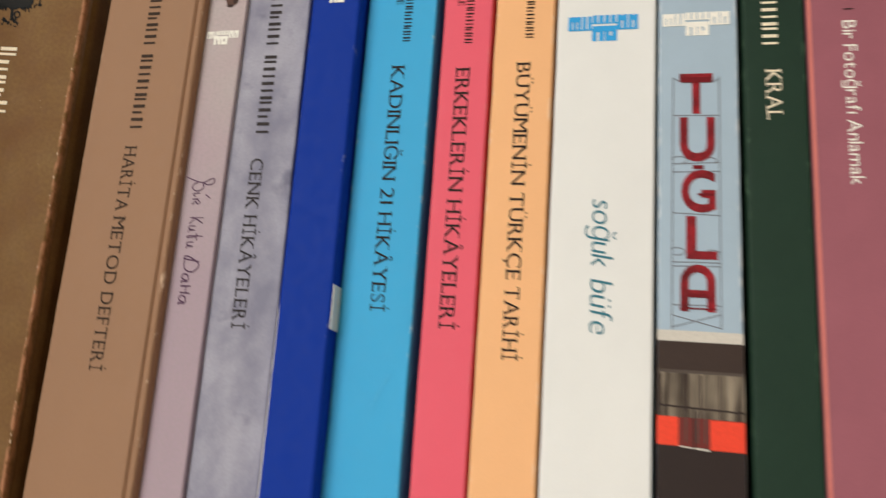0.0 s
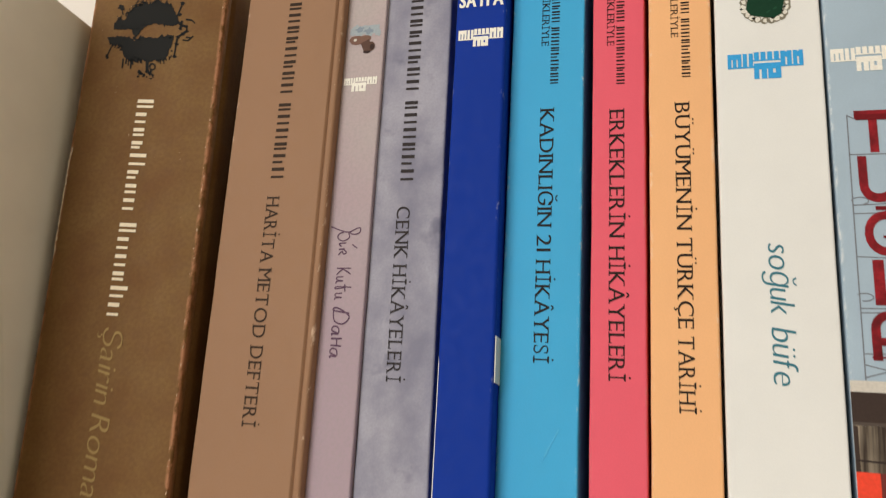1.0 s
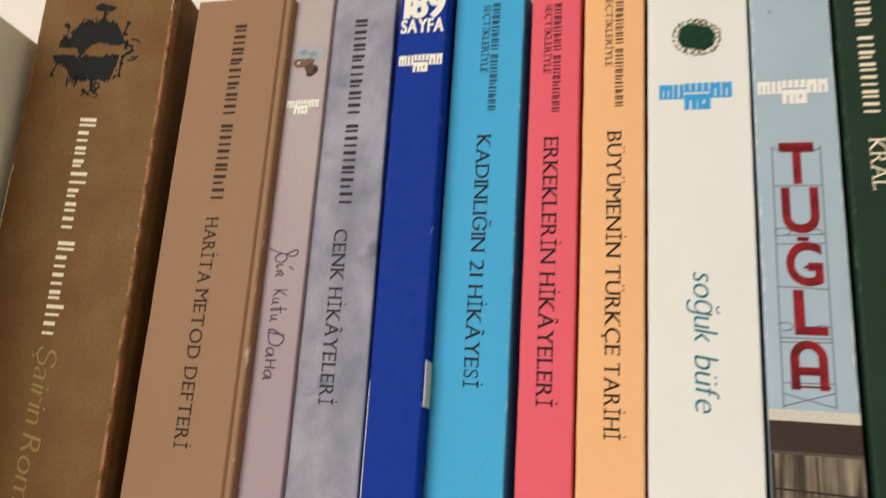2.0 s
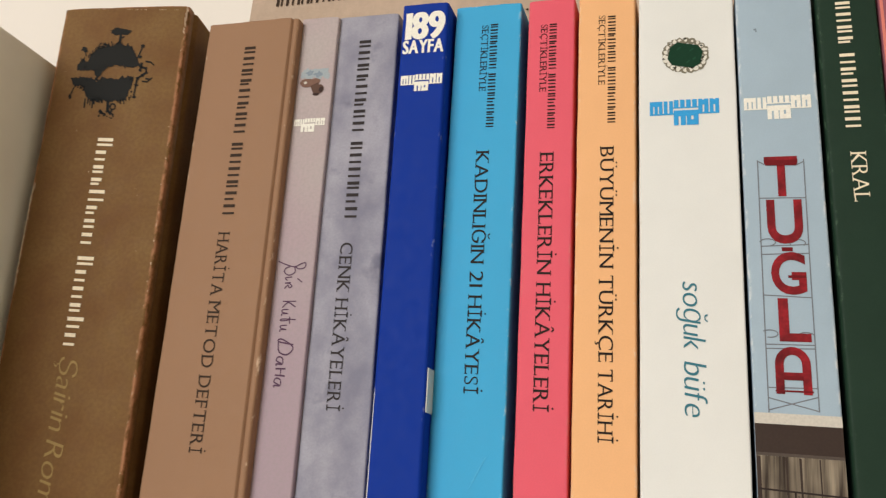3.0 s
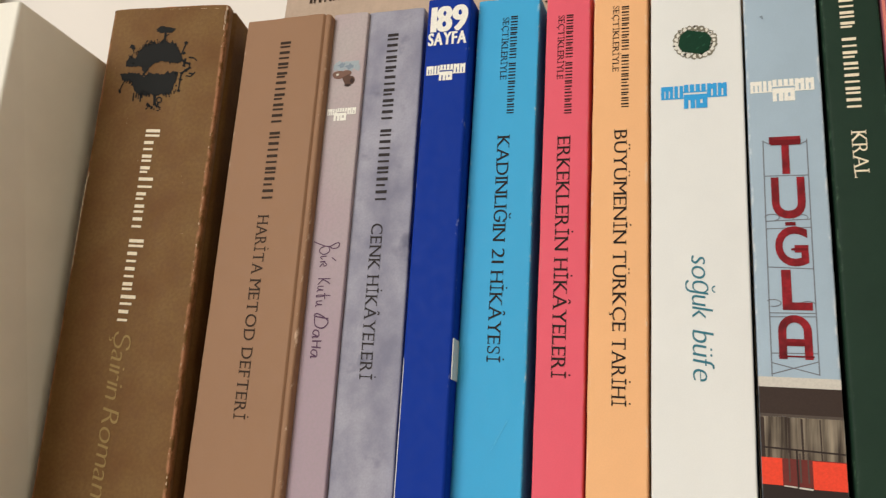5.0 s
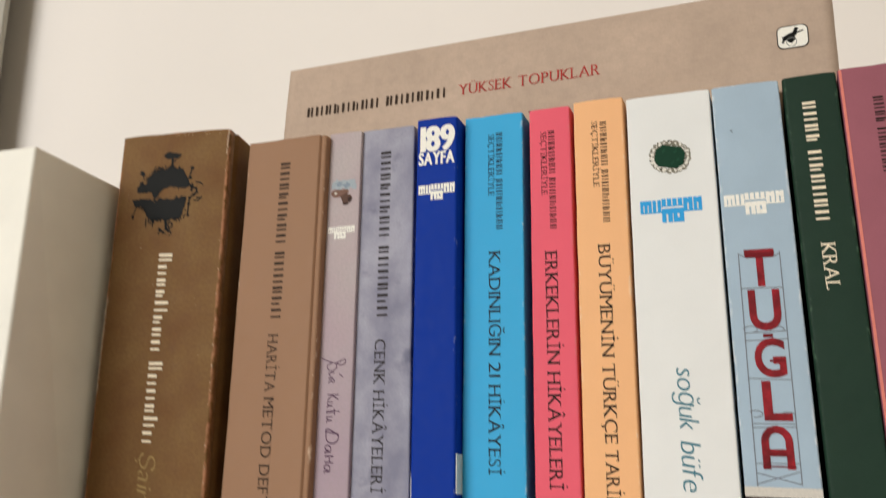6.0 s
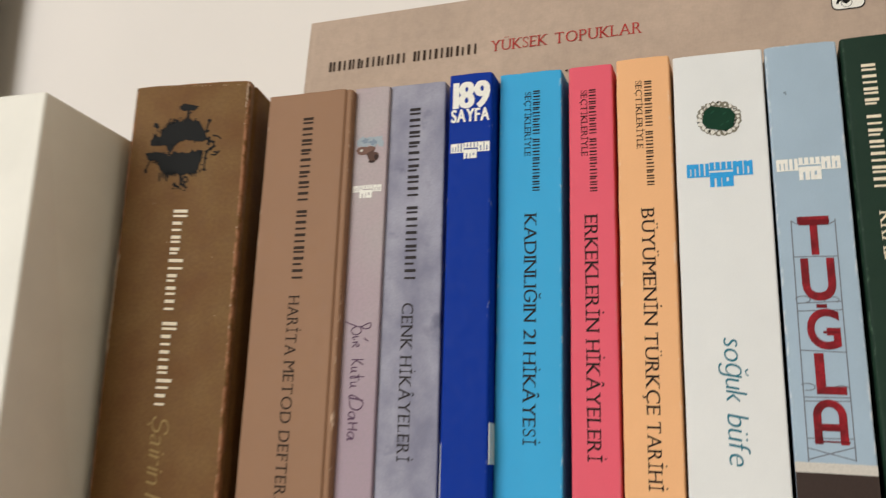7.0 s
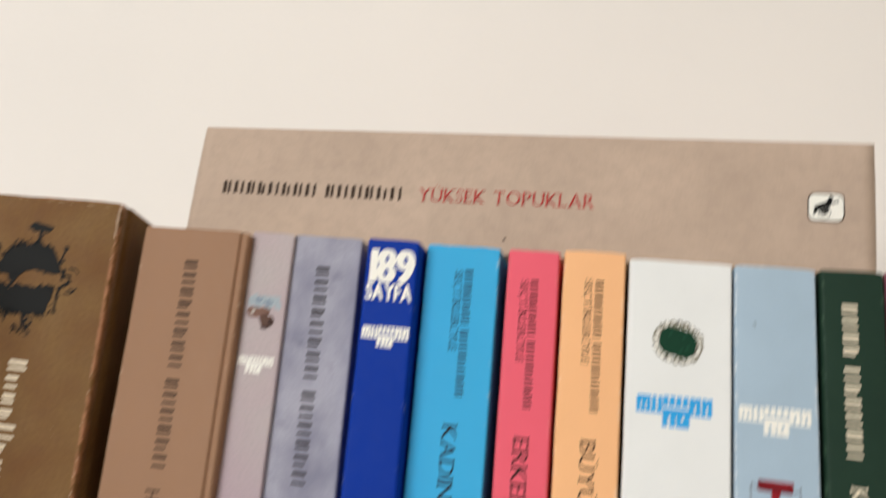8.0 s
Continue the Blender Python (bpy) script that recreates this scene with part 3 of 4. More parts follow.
def brown_book():
    sp = Spine("thick_book", -0.132, -0.0164, 3.3, 0.0436, 0.1975, "thick worn brown paperback with rubbed edges beside a white box", 9.1)
    build_cover(sp, BROWN, 0.125, 0.0006, 0.0008, None, 0.004, 0.00010, 3, 1.0, 0.0004, 0.0011, 0.035)
    sp.name_down((8, 6), 19.5, 151.5, 86.0, 5.2, INK_CREAM, "cream bar in place of a name", True)
    sp.down("title", set_line("Şairin Romanı", "script", 0.1, 0.34, 0.2, -0.02), 19.3, 83.0, 32.0, 5.6, INK_OLIVE, "dull gold slanted title lettering")
    polys = []
    rnd = random.Random(5)

    def P(x, y):
        return (21.8 + (x - 0.108 * y) * 0.68, 173.9 + y * 0.69)

    def mass(near, far, a, b, sgn, seed):
        pts = []
        n = int((b - a) * 5)
        for k in range(n + 1):
            x = a + (b - a) * k / n
            lo = np.interp(x, [q[0] for q in near], [q[1] for q in near]) + noise.noise(Vector((x * 1.1, seed, 4.0))) * 0.6
            hi = np.interp(x, [q[0] for q in far], [q[1] for q in far]) + noise.noise(Vector((x * 1.3, seed, 0.0))) * 1.3 + rnd.uniform(-0.35, 0.45)
            pts.append((x, lo * sgn, max(hi, lo + 0.15) * sgn))
        for (xa, la, ha), (xb, lb, hb) in zip(pts, pts[1:]):
            polys.append([P(xa, la), P(xb, lb), P(xb, hb), P(xa, ha)])

    def dab(x, y, rx, ry, seed, n=12, rough=0.35):
        polys.append([P(*q) for q in blob(x, y, rx, ry, n, rough, seed)])

    def stroke(ax, ay, bx, by, w):
        polys.append([P(*q) for q in strip((ax, ay), (bx, by), w)])

    # upper silhouette
    mass([(-20, 1.5), (-17, 1.3), (-13.5, 1.7), (-11.2, 1.6), (-10.8, -0.6), (-9.2, -2.2), (-7.6, -1.0), (-6.6, 1.2), (-5.5, 2), (-4, 3.5), (-0.5, 4.3), (4, 4.5), (4.5, 2.4), (5, 3.4), (8.5, 3.5), (11.4, 4.2)],
         [(-20, 4.5), (-17.5, 6.7), (-14.5, 6.3), (-13.5, 9.5), (-11.5, 12), (-9.5, 13.4), (-7, 14), (-5.5, 14.7), (-1.5, 14.5), (0.5, 17), (1.7, 17), (2.7, 14.5), (5.5, 14.8), (8.0, 13.8), (9.0, 10.5), (10.5, 8), (11.4, 5)],
         -20, 11.4, 1, 3.3)
    # lower silhouette
    mass([(-23, 2.5), (-17.5, 2), (-13.5, 2.3), (-10.5, 3.3), (-9.5, 4.3), (-8, 3), (-7, 1.5), (-4.5, 2.5), (-1.5, 3), (2, 2.3), (3.5, 1), (4.5, 2.3), (6.5, 1), (9, 1.5)],
         [(-23, 2.7), (-21.5, 6.5), (-20, 7.3), (-18.5, 6), (-16.5, 6.5), (-15.5, 9.5), (-13.5, 13), (-11, 14.4), (-5, 14), (-3, 14.5), (2.5, 13.5), (4.5, 14), (6.2, 11.5), (7.2, 8.5), (8.0, 6.4), (9, 4), (9.2, 1.6)],
         -23, 9.2, -1, 8.7)
    # brush, twigs and gaps along the ragged outlines
    for k in range(70):
        x = rnd.uniform(-19, 9)
        y = float(np.interp(x, (-20, -13.5, -9.5, -5, 1, 8, 11), (5, 9, 13, 14.4, 15, 13, 6))) * (1 if k % 2 else -0.93)
        a = rnd.gauss(0, 0.5)
        ln = rnd.uniform(0.6, 2.2)
        sg = 1 if y > 0 else -1
        stroke(x, y - 0.6 * sg, x + ln * math.sin(a), y + sg * ln * math.cos(a), rnd.uniform(0.2, 0.55))
        if k % 3 == 0:
            dab(x + ln * math.sin(a), y + sg * ln * math.cos(a), rnd.uniform(0.25, 0.7), rnd.uniform(0.2, 0.5), 300 + k, 7, 0.5)
    for k in range(24):
        x = rnd.uniform(-18, 9)
        dab(x, rnd.choice((1, -1)) * rnd.uniform(1.6, 3.6) if x < -6 else rnd.choice((4.0, -2.6)), rnd.uniform(0.4, 1.1), rnd.uniform(0.25, 0.7), 400 + k, 8, 0.5)
    # tree and its trunk, small trees and posts
    dab(1.5, 22, 5.4, 1.7, 1, 26, 0.18)
    dab(0.2, 23, 3.0, 1.2, 2, 16, 0.25)
    stroke(1.5, 21, 1.1, 16, 1.3)
    stroke(1.4, 18.4, 3.4, 19.6, 0.5)
    dab(-17, 12.7, 1.7, 1.2, 3)
    dab(-16, 11.8, 1.1, 0.9, 4)
    stroke(-16.4, 11.5, -15.8, 8.8, 0.5)
    stroke(10.6, 8.2, 12.7, 13.5, 0.7)
    dab(13, 14.5, 1.1, 0.8, 5)
    dab(11.8, 9.0, 0.9, 0.8, 6)
    for k in range(11):
        dab(rnd.uniform(-12, -5), rnd.uniform(13, 16.5), rnd.uniform(0.2, 0.6), rnd.uniform(0.2, 0.6), 40 + k, 7)
    # ragged right-hand rim
    for a, b in (((11.2, 5.2), (12.8, 3.6)), ((12.8, 3.6), (15.2, 3.0)), ((15.2, 3.0), (15.4, 0.8)), ((15.4, 0.8), (13.2, -0.6)), ((13.2, -0.6), (11, -2.2)), ((13, 6), (12.2, 2.0)), ((11, -2.2), (10.4, -5.5)), ((10.4, -5.5), (9.6, -11.4))):
        stroke(*a, *b, rnd.uniform(0.7, 1.3))
        dab(*b, rnd.uniform(0.6, 1.1), rnd.uniform(0.5, 0.9), int(b[1] * 10) + 70, 9, 0.45)
    for a, b in (((14.8, 6.6), (17.6, 6.2)), ((17.6, 6.2), (19.2, 4.6)), ((13.4, -3.6), (16, -3.9)), ((16, -3.9), (18.4, -1.6)), ((15, -2.2), (17.6, -2.6))):
        stroke(*a, *b, rnd.uniform(0.6, 1.0))
    dab(9.8, -11.8, 1.0, 0.6, 8)
    dab(8.4, -9.0, 0.5, 0.5, 9)
    # hanging reflections
    stroke(-3.2, -14, -3, -19.8, 1.5)
    for k in range(26):
        a = rnd.uniform(0, 6.28)
        q = rnd.uniform(0.2, 1.0)
        dab(-3.4 + math.cos(a) * 4.6 * q, -20.6 + math.sin(a) * 2.2 * q, rnd.uniform(0.3, 0.9), rnd.uniform(0.25, 0.7), 90 + k, 8, 0.5)
    for k in range(12):
        a = k * 0.5236
        dab(-0.6 + math.cos(a) * 1.3, -16.8 + math.sin(a) * 1.4, 0.45, 0.45, 130 + k, 7)
    for x, ln in ((-14.8, 4.2), (-13.2, 2.2), (-12.2, 3.0), (-11, 4.4), (-10.4, 2.4), (-7.6, 1.6)):
        stroke(x, -13, x + rnd.uniform(-0.3, 0.5), -13.4 - ln, rnd.uniform(0.5, 0.9))
    stroke(-20.8, -7.2, -22.8, -12, 0.6)
    dab(-22.7, -12.2, 0.7, 1.3, 10)
    sp.flat("island_print", *gather(polys), INK_NIGHT, "black mirrored island silhouette")
    torn = []
    for k in range(40):
        v = 102 + 34 * k / 40
        torn.append(blob(0.55 + 0.4 * max(0, (k - 34) / 6) + rnd.uniform(-0.1, 0.1), v, 0.2 if k % 5 else 0.05, 0.65, 6, 0.4, k))
    tagged(sp.flat("torn_edge", *gather(torn), INK_CREAM, "pale torn strip along the edge", -0.00022), kind="stuff")
    chips = []
    for k in range(46):
        v = rnd.uniform(30, 196)
        u = 43.1 + rnd.gauss(0, 0.22) if k % 4 else rnd.uniform(2, 41)
        s = rnd.uniform(0.08, 0.3) if k % 4 else rnd.uniform(0.06, 0.16)
        chips.append(blob(u, v, s * 0.6, s * rnd.uniform(0.8, 2.6), 7, 0.45, k))
    for k in range(30):
        v = 197.6 - abs(rnd.gauss(0, 5.5))
        chips.append(blob(43.15 + rnd.gauss(0, 0.16), v, rnd.uniform(0.08, 0.3), rnd.uniform(0.25, 0.9), 8, 0.5, k + 60))
    for k in range(26):
        chips.append(blob(rnd.uniform(0.6, 42), 197.3 + rnd.uniform(-0.12, 0.12), rnd.uniform(0.15, 0.6), rnd.uniform(0.03, 0.08), 8, 0.5, k + 160))
    tagged(sp.flat("scuff_marks", *gather(chips), INK_FRAY, "pale scuffs and chipped card", -0.0003), kind="stuff")


brown_book()

# ---- tan book ----


def tan_book():
    sp = Spine("tan_book", -0.0834, -0.005, 2.6, 0.0321, 0.1940, "tan paperback with dark serif title and a hinge crease")
    build_cover(sp, TAN, 0.13, 0.0005, 0.0009, 0.0014, None, 0.0001, 4, 0.8)
    sp.name_down((8, 6), 14.3, 184.7, 128.4, 3.9, INK_BROWN, "dark bar in place of a name")
    sp.words(13.9, 3.8, INK_BROWN, "dark brown serif title lettering", (("HARİTA", 122.7, 103.8), ("METOD", 101.8, 82.7), ("DEFTERİ", 80.4, 59.2)))


tan_book()

# ---- thin lilac grey book ----
PEN_STROKES = {
    "B": ((0.0, -0.55), (0.2, 0.0), (0.3, 0.5), (0.1, 0.95), (0.1, 1.15), (0.35, 1.1), (0.42, 0.75), (0.3, 0.5), (0.6, 0.55), (0.78, 0.2), (0.62, -0.1), (0.4, -0.05), (0.3, 0.2)),
    "i": ((0.0, 0.4), (0.05, 0.0), (0.2, 0.15)),
    "r": ((0.0, 0.35), (0.05, 0.0), (0.05, 0.25), (0.2, 0.45), (0.3, 0.3), (0.15, 0.2), (0.35, 0.0)),
    "K": ((0.0, 0.8), (0.02, 0.0), (0.05, 0.3), (0.35, 0.8), (0.08, 0.35), (0.4, 0.0)),
    "u": ((0.0, 0.4), (0.03, 0.05), (0.18, 0.05), (0.25, 0.4), (0.27, 0.05), (0.4, 0.0)),
    "t": ((0.1, 0.9), (0.08, 0.1), (0.2, 0.0), (0.12, 0.5), (-0.05, 0.5), (0.35, 0.55)),
    "D": ((0.1, 0.9), (0.0, 0.0), (-0.1, 0.2), (0.2, 0.9), (0.5, 0.6), (0.4, 0.1), (0.0, 0.0)),
    "a": ((0.25, 0.4), (0.05, 0.35), (0.0, 0.1), (0.15, 0.0), (0.28, 0.38), (0.28, 0.0), (0.35, 0.05)),
    "h": ((0.0, 0.6), (0.02, 0.0), (0.02, 0.3), (0.25, 0.35), (0.28, 0.6), (0.26, 0.0)),
}


def thin_book():
    sp = Spine("thin_book", -0.0518, -0.0015, 2.6, 0.0128, 0.1953, "thin lilac-grey paperback with handwritten title and a small photo", inset=0.0006)
    build_cover(sp, PINKGREY, 0.13, 0.0005, 0.0005, None, None, 0.00007, 5, 0.6)
    for word, v0, v1 in (("Bir", 115.0, 106.3), ("Kutu", 103.2, 93.8), ("Daha", 91.5, 78.0)):
        lines, pen = [], 0.0
        for ch in word:
            g = PEN_STROKES[ch]
            fine = []
            for k in range(len(g) - 1):
                a, b, c, d = (Vector(g[max(0, min(len(g) - 1, k + o))]) for o in (-1, 0, 1, 2))
                for m in range(4):
                    t = m / 4
                    q = 0.5 * (2 * b + (c - a) * t + (2 * a - 5 * b + 4 * c - d) * t * t + (3 * b - a - 3 * c + d) * t ** 3)
                    fine.append((q.x + pen, q.y))
            fine.append((g[-1][0] + pen, g[-1][1]))
            lines.append(fine)
            if ch == "i":
                lines.append([(pen + 0.08, 0.75), (pen + 0.28, 1.05)])
            pen += max(p[0] for p in g) + 0.1
        pts, faces = strokes(lines, 0.062)
        k = (v0 - v1) / pen
        sp.flat("handwritten_word", [(3.5 + 5.2 * y, v0 - k * x) for x, y in pts], faces, INK_PEN, "violet handwritten title word")
    hazy = [[(1.6, 174.6), (10.3, 174.3), (10.4, 177.2), (1.9, 177.0)]] + [blob(2.0 + 0.9 * k, 175.4 + 0.7 * math.sin(k * 1.9), 0.9, 1.5, 10, 0.35, k) for k in range(10)]
    ground = sp.flat("photo_ground", *gather(hazy), INK_SKY, "faded blue photo ground", -0.00008)
    smudge = sp.flat("photo_smudge", *gather([blob(4.2, 175.9, 1.2, 1.0, 12, 0.4, 8), blob(7.2, 175.2, 1.5, 1.1, 12, 0.4, 9)]), INK_SMOKE, "", -0.0001)
    head = sp.flat("key_head", *gather([blob(3.7, 172.4, 2.5, 1.6, 16, 0.1, 4), blob(6.0, 172.9, 1.9, 1.1, 12, 0.15, 6), strip((5.0, 172.4), (7.2, 170.6), 1.9)]), INK_KEY, "small brown metal key", -0.00012)
    barrel = sp.flat("key_barrel", *gather([strip((6.1, 171.9), (7.5, 168.9), 2.9), blob(8.1, 170.1, 1.3, 1.5, 14, 0.08, 5)]), INK_KEY_MID, "", -0.00015)
    mouth = sp.flat("key_mouth", *gather([blob(8.5, 169.9, 0.75, 1.0, 12, 0.1, 7), blob(6.9, 168.4, 1.0, 0.5, 10, 0.25, 2)]), INK_KEY_DARK, "", -0.00018)
    hole = sp.flat("key_hole", *gather([blob(3.0, 172.5, 0.5, 0.5, 9, 0.15, 2)]), INK_SLAB, "", -0.00018)
    under(ground, smudge, head, barrel, mouth, hole)
    name_logo(sp, 0.6, 10.9, 160.3, 157.9, 155.8, 3.1, 7.6, INK_WHITE)


thin_book()

# ---- clouded grey book ----


def grey_book():
    sp = Spine("grey_book", -0.0394, 0.0, 2.8, 0.0199, 0.1956, "clouded blue-grey paperback with dark serif title")
    build_cover(sp, MOTTLE, 0.13, 0.0004, 0.0006, None, None, 0.00012, 6, 0.6)
    sp.name_down((8, 6), 7.5, 186.8, 128.7, 3.8, INK_SOFT, "charcoal bar in place of a name")
    sp.words(7.05, 3.8, INK_SOFT, "charcoal serif title lettering", (("CENK", 121.1, 106.8), ("HİKÂYELERİ", 104.6, 73.5)))


grey_book()

# ---- royal blue book ----


def blue_book():
    sp = Spine("blue_book", -0.0163, -0.005, 2.45, 0.0145, 0.1945, "royal blue paperback with bold white title and a small sticker")
    build_cover(sp, BLUE, 0.13, 0.0008, 0.0009, None, None, 0.00006, 7, 0.5)
    sp.level("title_number", set_line("189", "bold", -0.03, 0.3, 0, 0.02), 1.4, 13.8, 182.9, 8.7, INK_WHITE, "bold white number in the title")
    sp.level("title", set_line("SAYFA", "bold", -0.01, 0.3, 0, 0.015), 0.9, 13.7, 178.0, 4.3, INK_WHITE, "bold white title lettering")
    name_logo(sp, 1.1, 13.8, 170.9, 167.6, 165.5, 5.4, 9.7, INK_WHITE)
    sp.flat("rubbed_edge", *gather([[(0.25, 20), (0.5, 20), (0.42, 78), (0.27, 80)]]), INK_WHITE, "thin white rubbed line", 0.0001)
    bm = box_bm((0.0, -0.0009, 0.0742), (0.00025, 0.006, 0.0856))
    for v in bm.verts:
        v.co.y += 0.0013
        v.co.x += sp.w - v.co.z * sp.tan + 0.00003
    part("price_sticker", bm, LABEL, sp.ob, "small blank white sticker")


blue_book()

# ---- three anthologies ----


def anthology(name, x, lean, w, h, material, label, title, a1, a2, tt, seed, rl, rr, inset=0.0):
    sp = Spine(name, x, 0.0, lean, w, h, label, inset=inset)
    build_cover(sp, material, 0.13, rl, rr, None, None, 0.00009, seed, 0.7)
    sp.name_down((8, 9), *a1, INK_BLACK, "small dark bar in place of a name")
    sp.down("subtitle", set_line("SEÇTİKLERİYLE", "serif", 0.14, 0.4, 0, -0.02), *a2, INK_BLACK, "small dark serif lettering")
    sp.words(*tt, INK_BLACK, "black serif title lettering", title, gap=0.16)
    return sp


CREASED = anthology("sky_blue_book", -0.0009, 2.0, 0.0200, 0.1953, CYAN, "sky-blue paperback with black serif title", (("KADINLIĞIN", 148.1, 115.2), ("21", 113.0, 108.6), ("HİKÂYESİ", 106.2, 80.1)),
          (10.25, 188.8, 155.5, 2.2), (7.6, 188.5, 167.0, 2.0), (7.85, 3.7), 8, 0.0005, 0.0005, 0.0007)
CREASED.flat("crease", *gather([strip((11.2, 58.0), (14.6, 64.5), 0.26), strip((10.4, 56.4), (12.0, 59.0), 0.18)]), CREASE, "faint pale crease in the card")
anthology("coral_pink_book", 0.0213, 2.1, 0.0135, 0.1953, PINK, "coral-pink paperback with black serif title", (("ERKEKLERİN", 146.9, 112.3), ("HİKÂYELERİ", 109.9, 76.6)),
          (6.3, 187.3, 154.3, 2.1), (3.8, 187.2, 165.7, 1.9), (4.5, 3.8), 9, 0.0006, 0.0005)
anthology("apricot_book", 0.0360, 1.9, 0.0157, 0.1961, ORANGE, "apricot paperback with black serif title", (("BÜYÜMENİN", 148.0, 114.2), ("TÜRKÇE", 112.1, 89.8), ("TARİHİ", 87.9, 70.0)),
          (8.3, 188.3, 155.2, 2.1), (5.7, 188.6, 166.8, 1.8), (6.4, 3.6), 10, 0.0006, 0.0005)

# ---- white book with a jewel ----


def white_book():
    sp = Spine("white_book", 0.0527, 0.0, 1.8, 0.0250, 0.1949, "white paperback with teal slanted title and a printed emerald jewel")
    build_cover(sp, WHITE, 0.13, 0.0006, 0.0005, None, None, 0.00007, 11, 0.5)
    sp.words(10.4, 5.3, INK_TEAL, "dark teal slanted title lettering", (("soğuk", 110.8, 94.0), ("büfe", 90.8, 77.8)), "script", 0.1, 0.16, -0.018)
    cx, cy = 12.3, 174.2
    gem, ring, halo, spark, claws = [], [], [], [], []
    rnd2 = random.Random(8)
    t0 = radians(-13)
    for k in range(22):
        a = 2 * math.pi * k / 22
        ca, sa = math.cos(a), math.sin(a)
        rx, ry = 5.25, 4.45
        p = (abs(ca) ** 0.9 * math.copysign(rx, ca), abs(sa) ** 0.9 * math.copysign(ry, sa))
        q = (cx + p[0] * math.cos(t0) - p[1] * math.sin(t0), cy + p[0] * math.sin(t0) + p[1] * math.cos(t0))
        halo.append(blob(q[0], q[1], 1.0, 1.0, 8, 0.2, k))
        ring.append(blob(q[0] + 0.05, q[1] + 0.08, rnd2.uniform(0.4, 0.82), rnd2.uniform(0.4, 0.8), 7, 0.35, k + 40))
        if k % 3 == 0:
            claws.append(blob(q[0] + rnd2.uniform(-0.6, 0.6), q[1] + rnd2.uniform(-0.6, 0.6), 0.34, 0.3, 6, 0.4, k + 90))
    for x, y in ((-4.4, 1.6), (-2.9, 3.5), (2.6, 3.5), (4.3, 1.9), (4.4, -1.8), (2.8, -3.5), (-2.7, -3.5), (-4.3, -1.9)):
        gem.append((cx + x * math.cos(t0) - y * math.sin(t0), cy + x * math.sin(t0) + y * math.cos(t0)))
    for k, (x, y) in enumerate(((1.6, 1.4), (2.4, -1.2), (-1.8, 2.0), (0.8, -2.0))):
        spark.append(blob(cx + x, cy + y, 0.7, 0.25, 6, 0.3, k, 0.6))
    setting = tagged(sp.flat("jewel_setting", *gather(halo), INK_SETTING, "grey metal claws", -0.00008), kind="stuff")
    crystals = tagged(sp.flat("jewel_ring", *gather(ring), INK_PEARL, "ring of pale crystals", -0.00012), kind="stuff")
    stone = sp.flat("jewel_stone", *gather([gem]), INK_GREEN, "dark emerald stone", -0.00016)
    glint = tagged(sp.flat("jewel_glint", *gather(spark), INK_GEM, "", -0.0002), kind="stuff")
    prongs = tagged(sp.flat("jewel_prongs", *gather(claws), INK_NIGHT, "", -0.00018), kind="stuff")
    under(setting, crystals, stone, glint, prongs)
    name_logo(sp, 2.9, 20.6, 160.9, 156.6, 153.5, 9.1, 15.4, INK_LOGO)


white_book()

# ---- pale blue book with sign letters ----


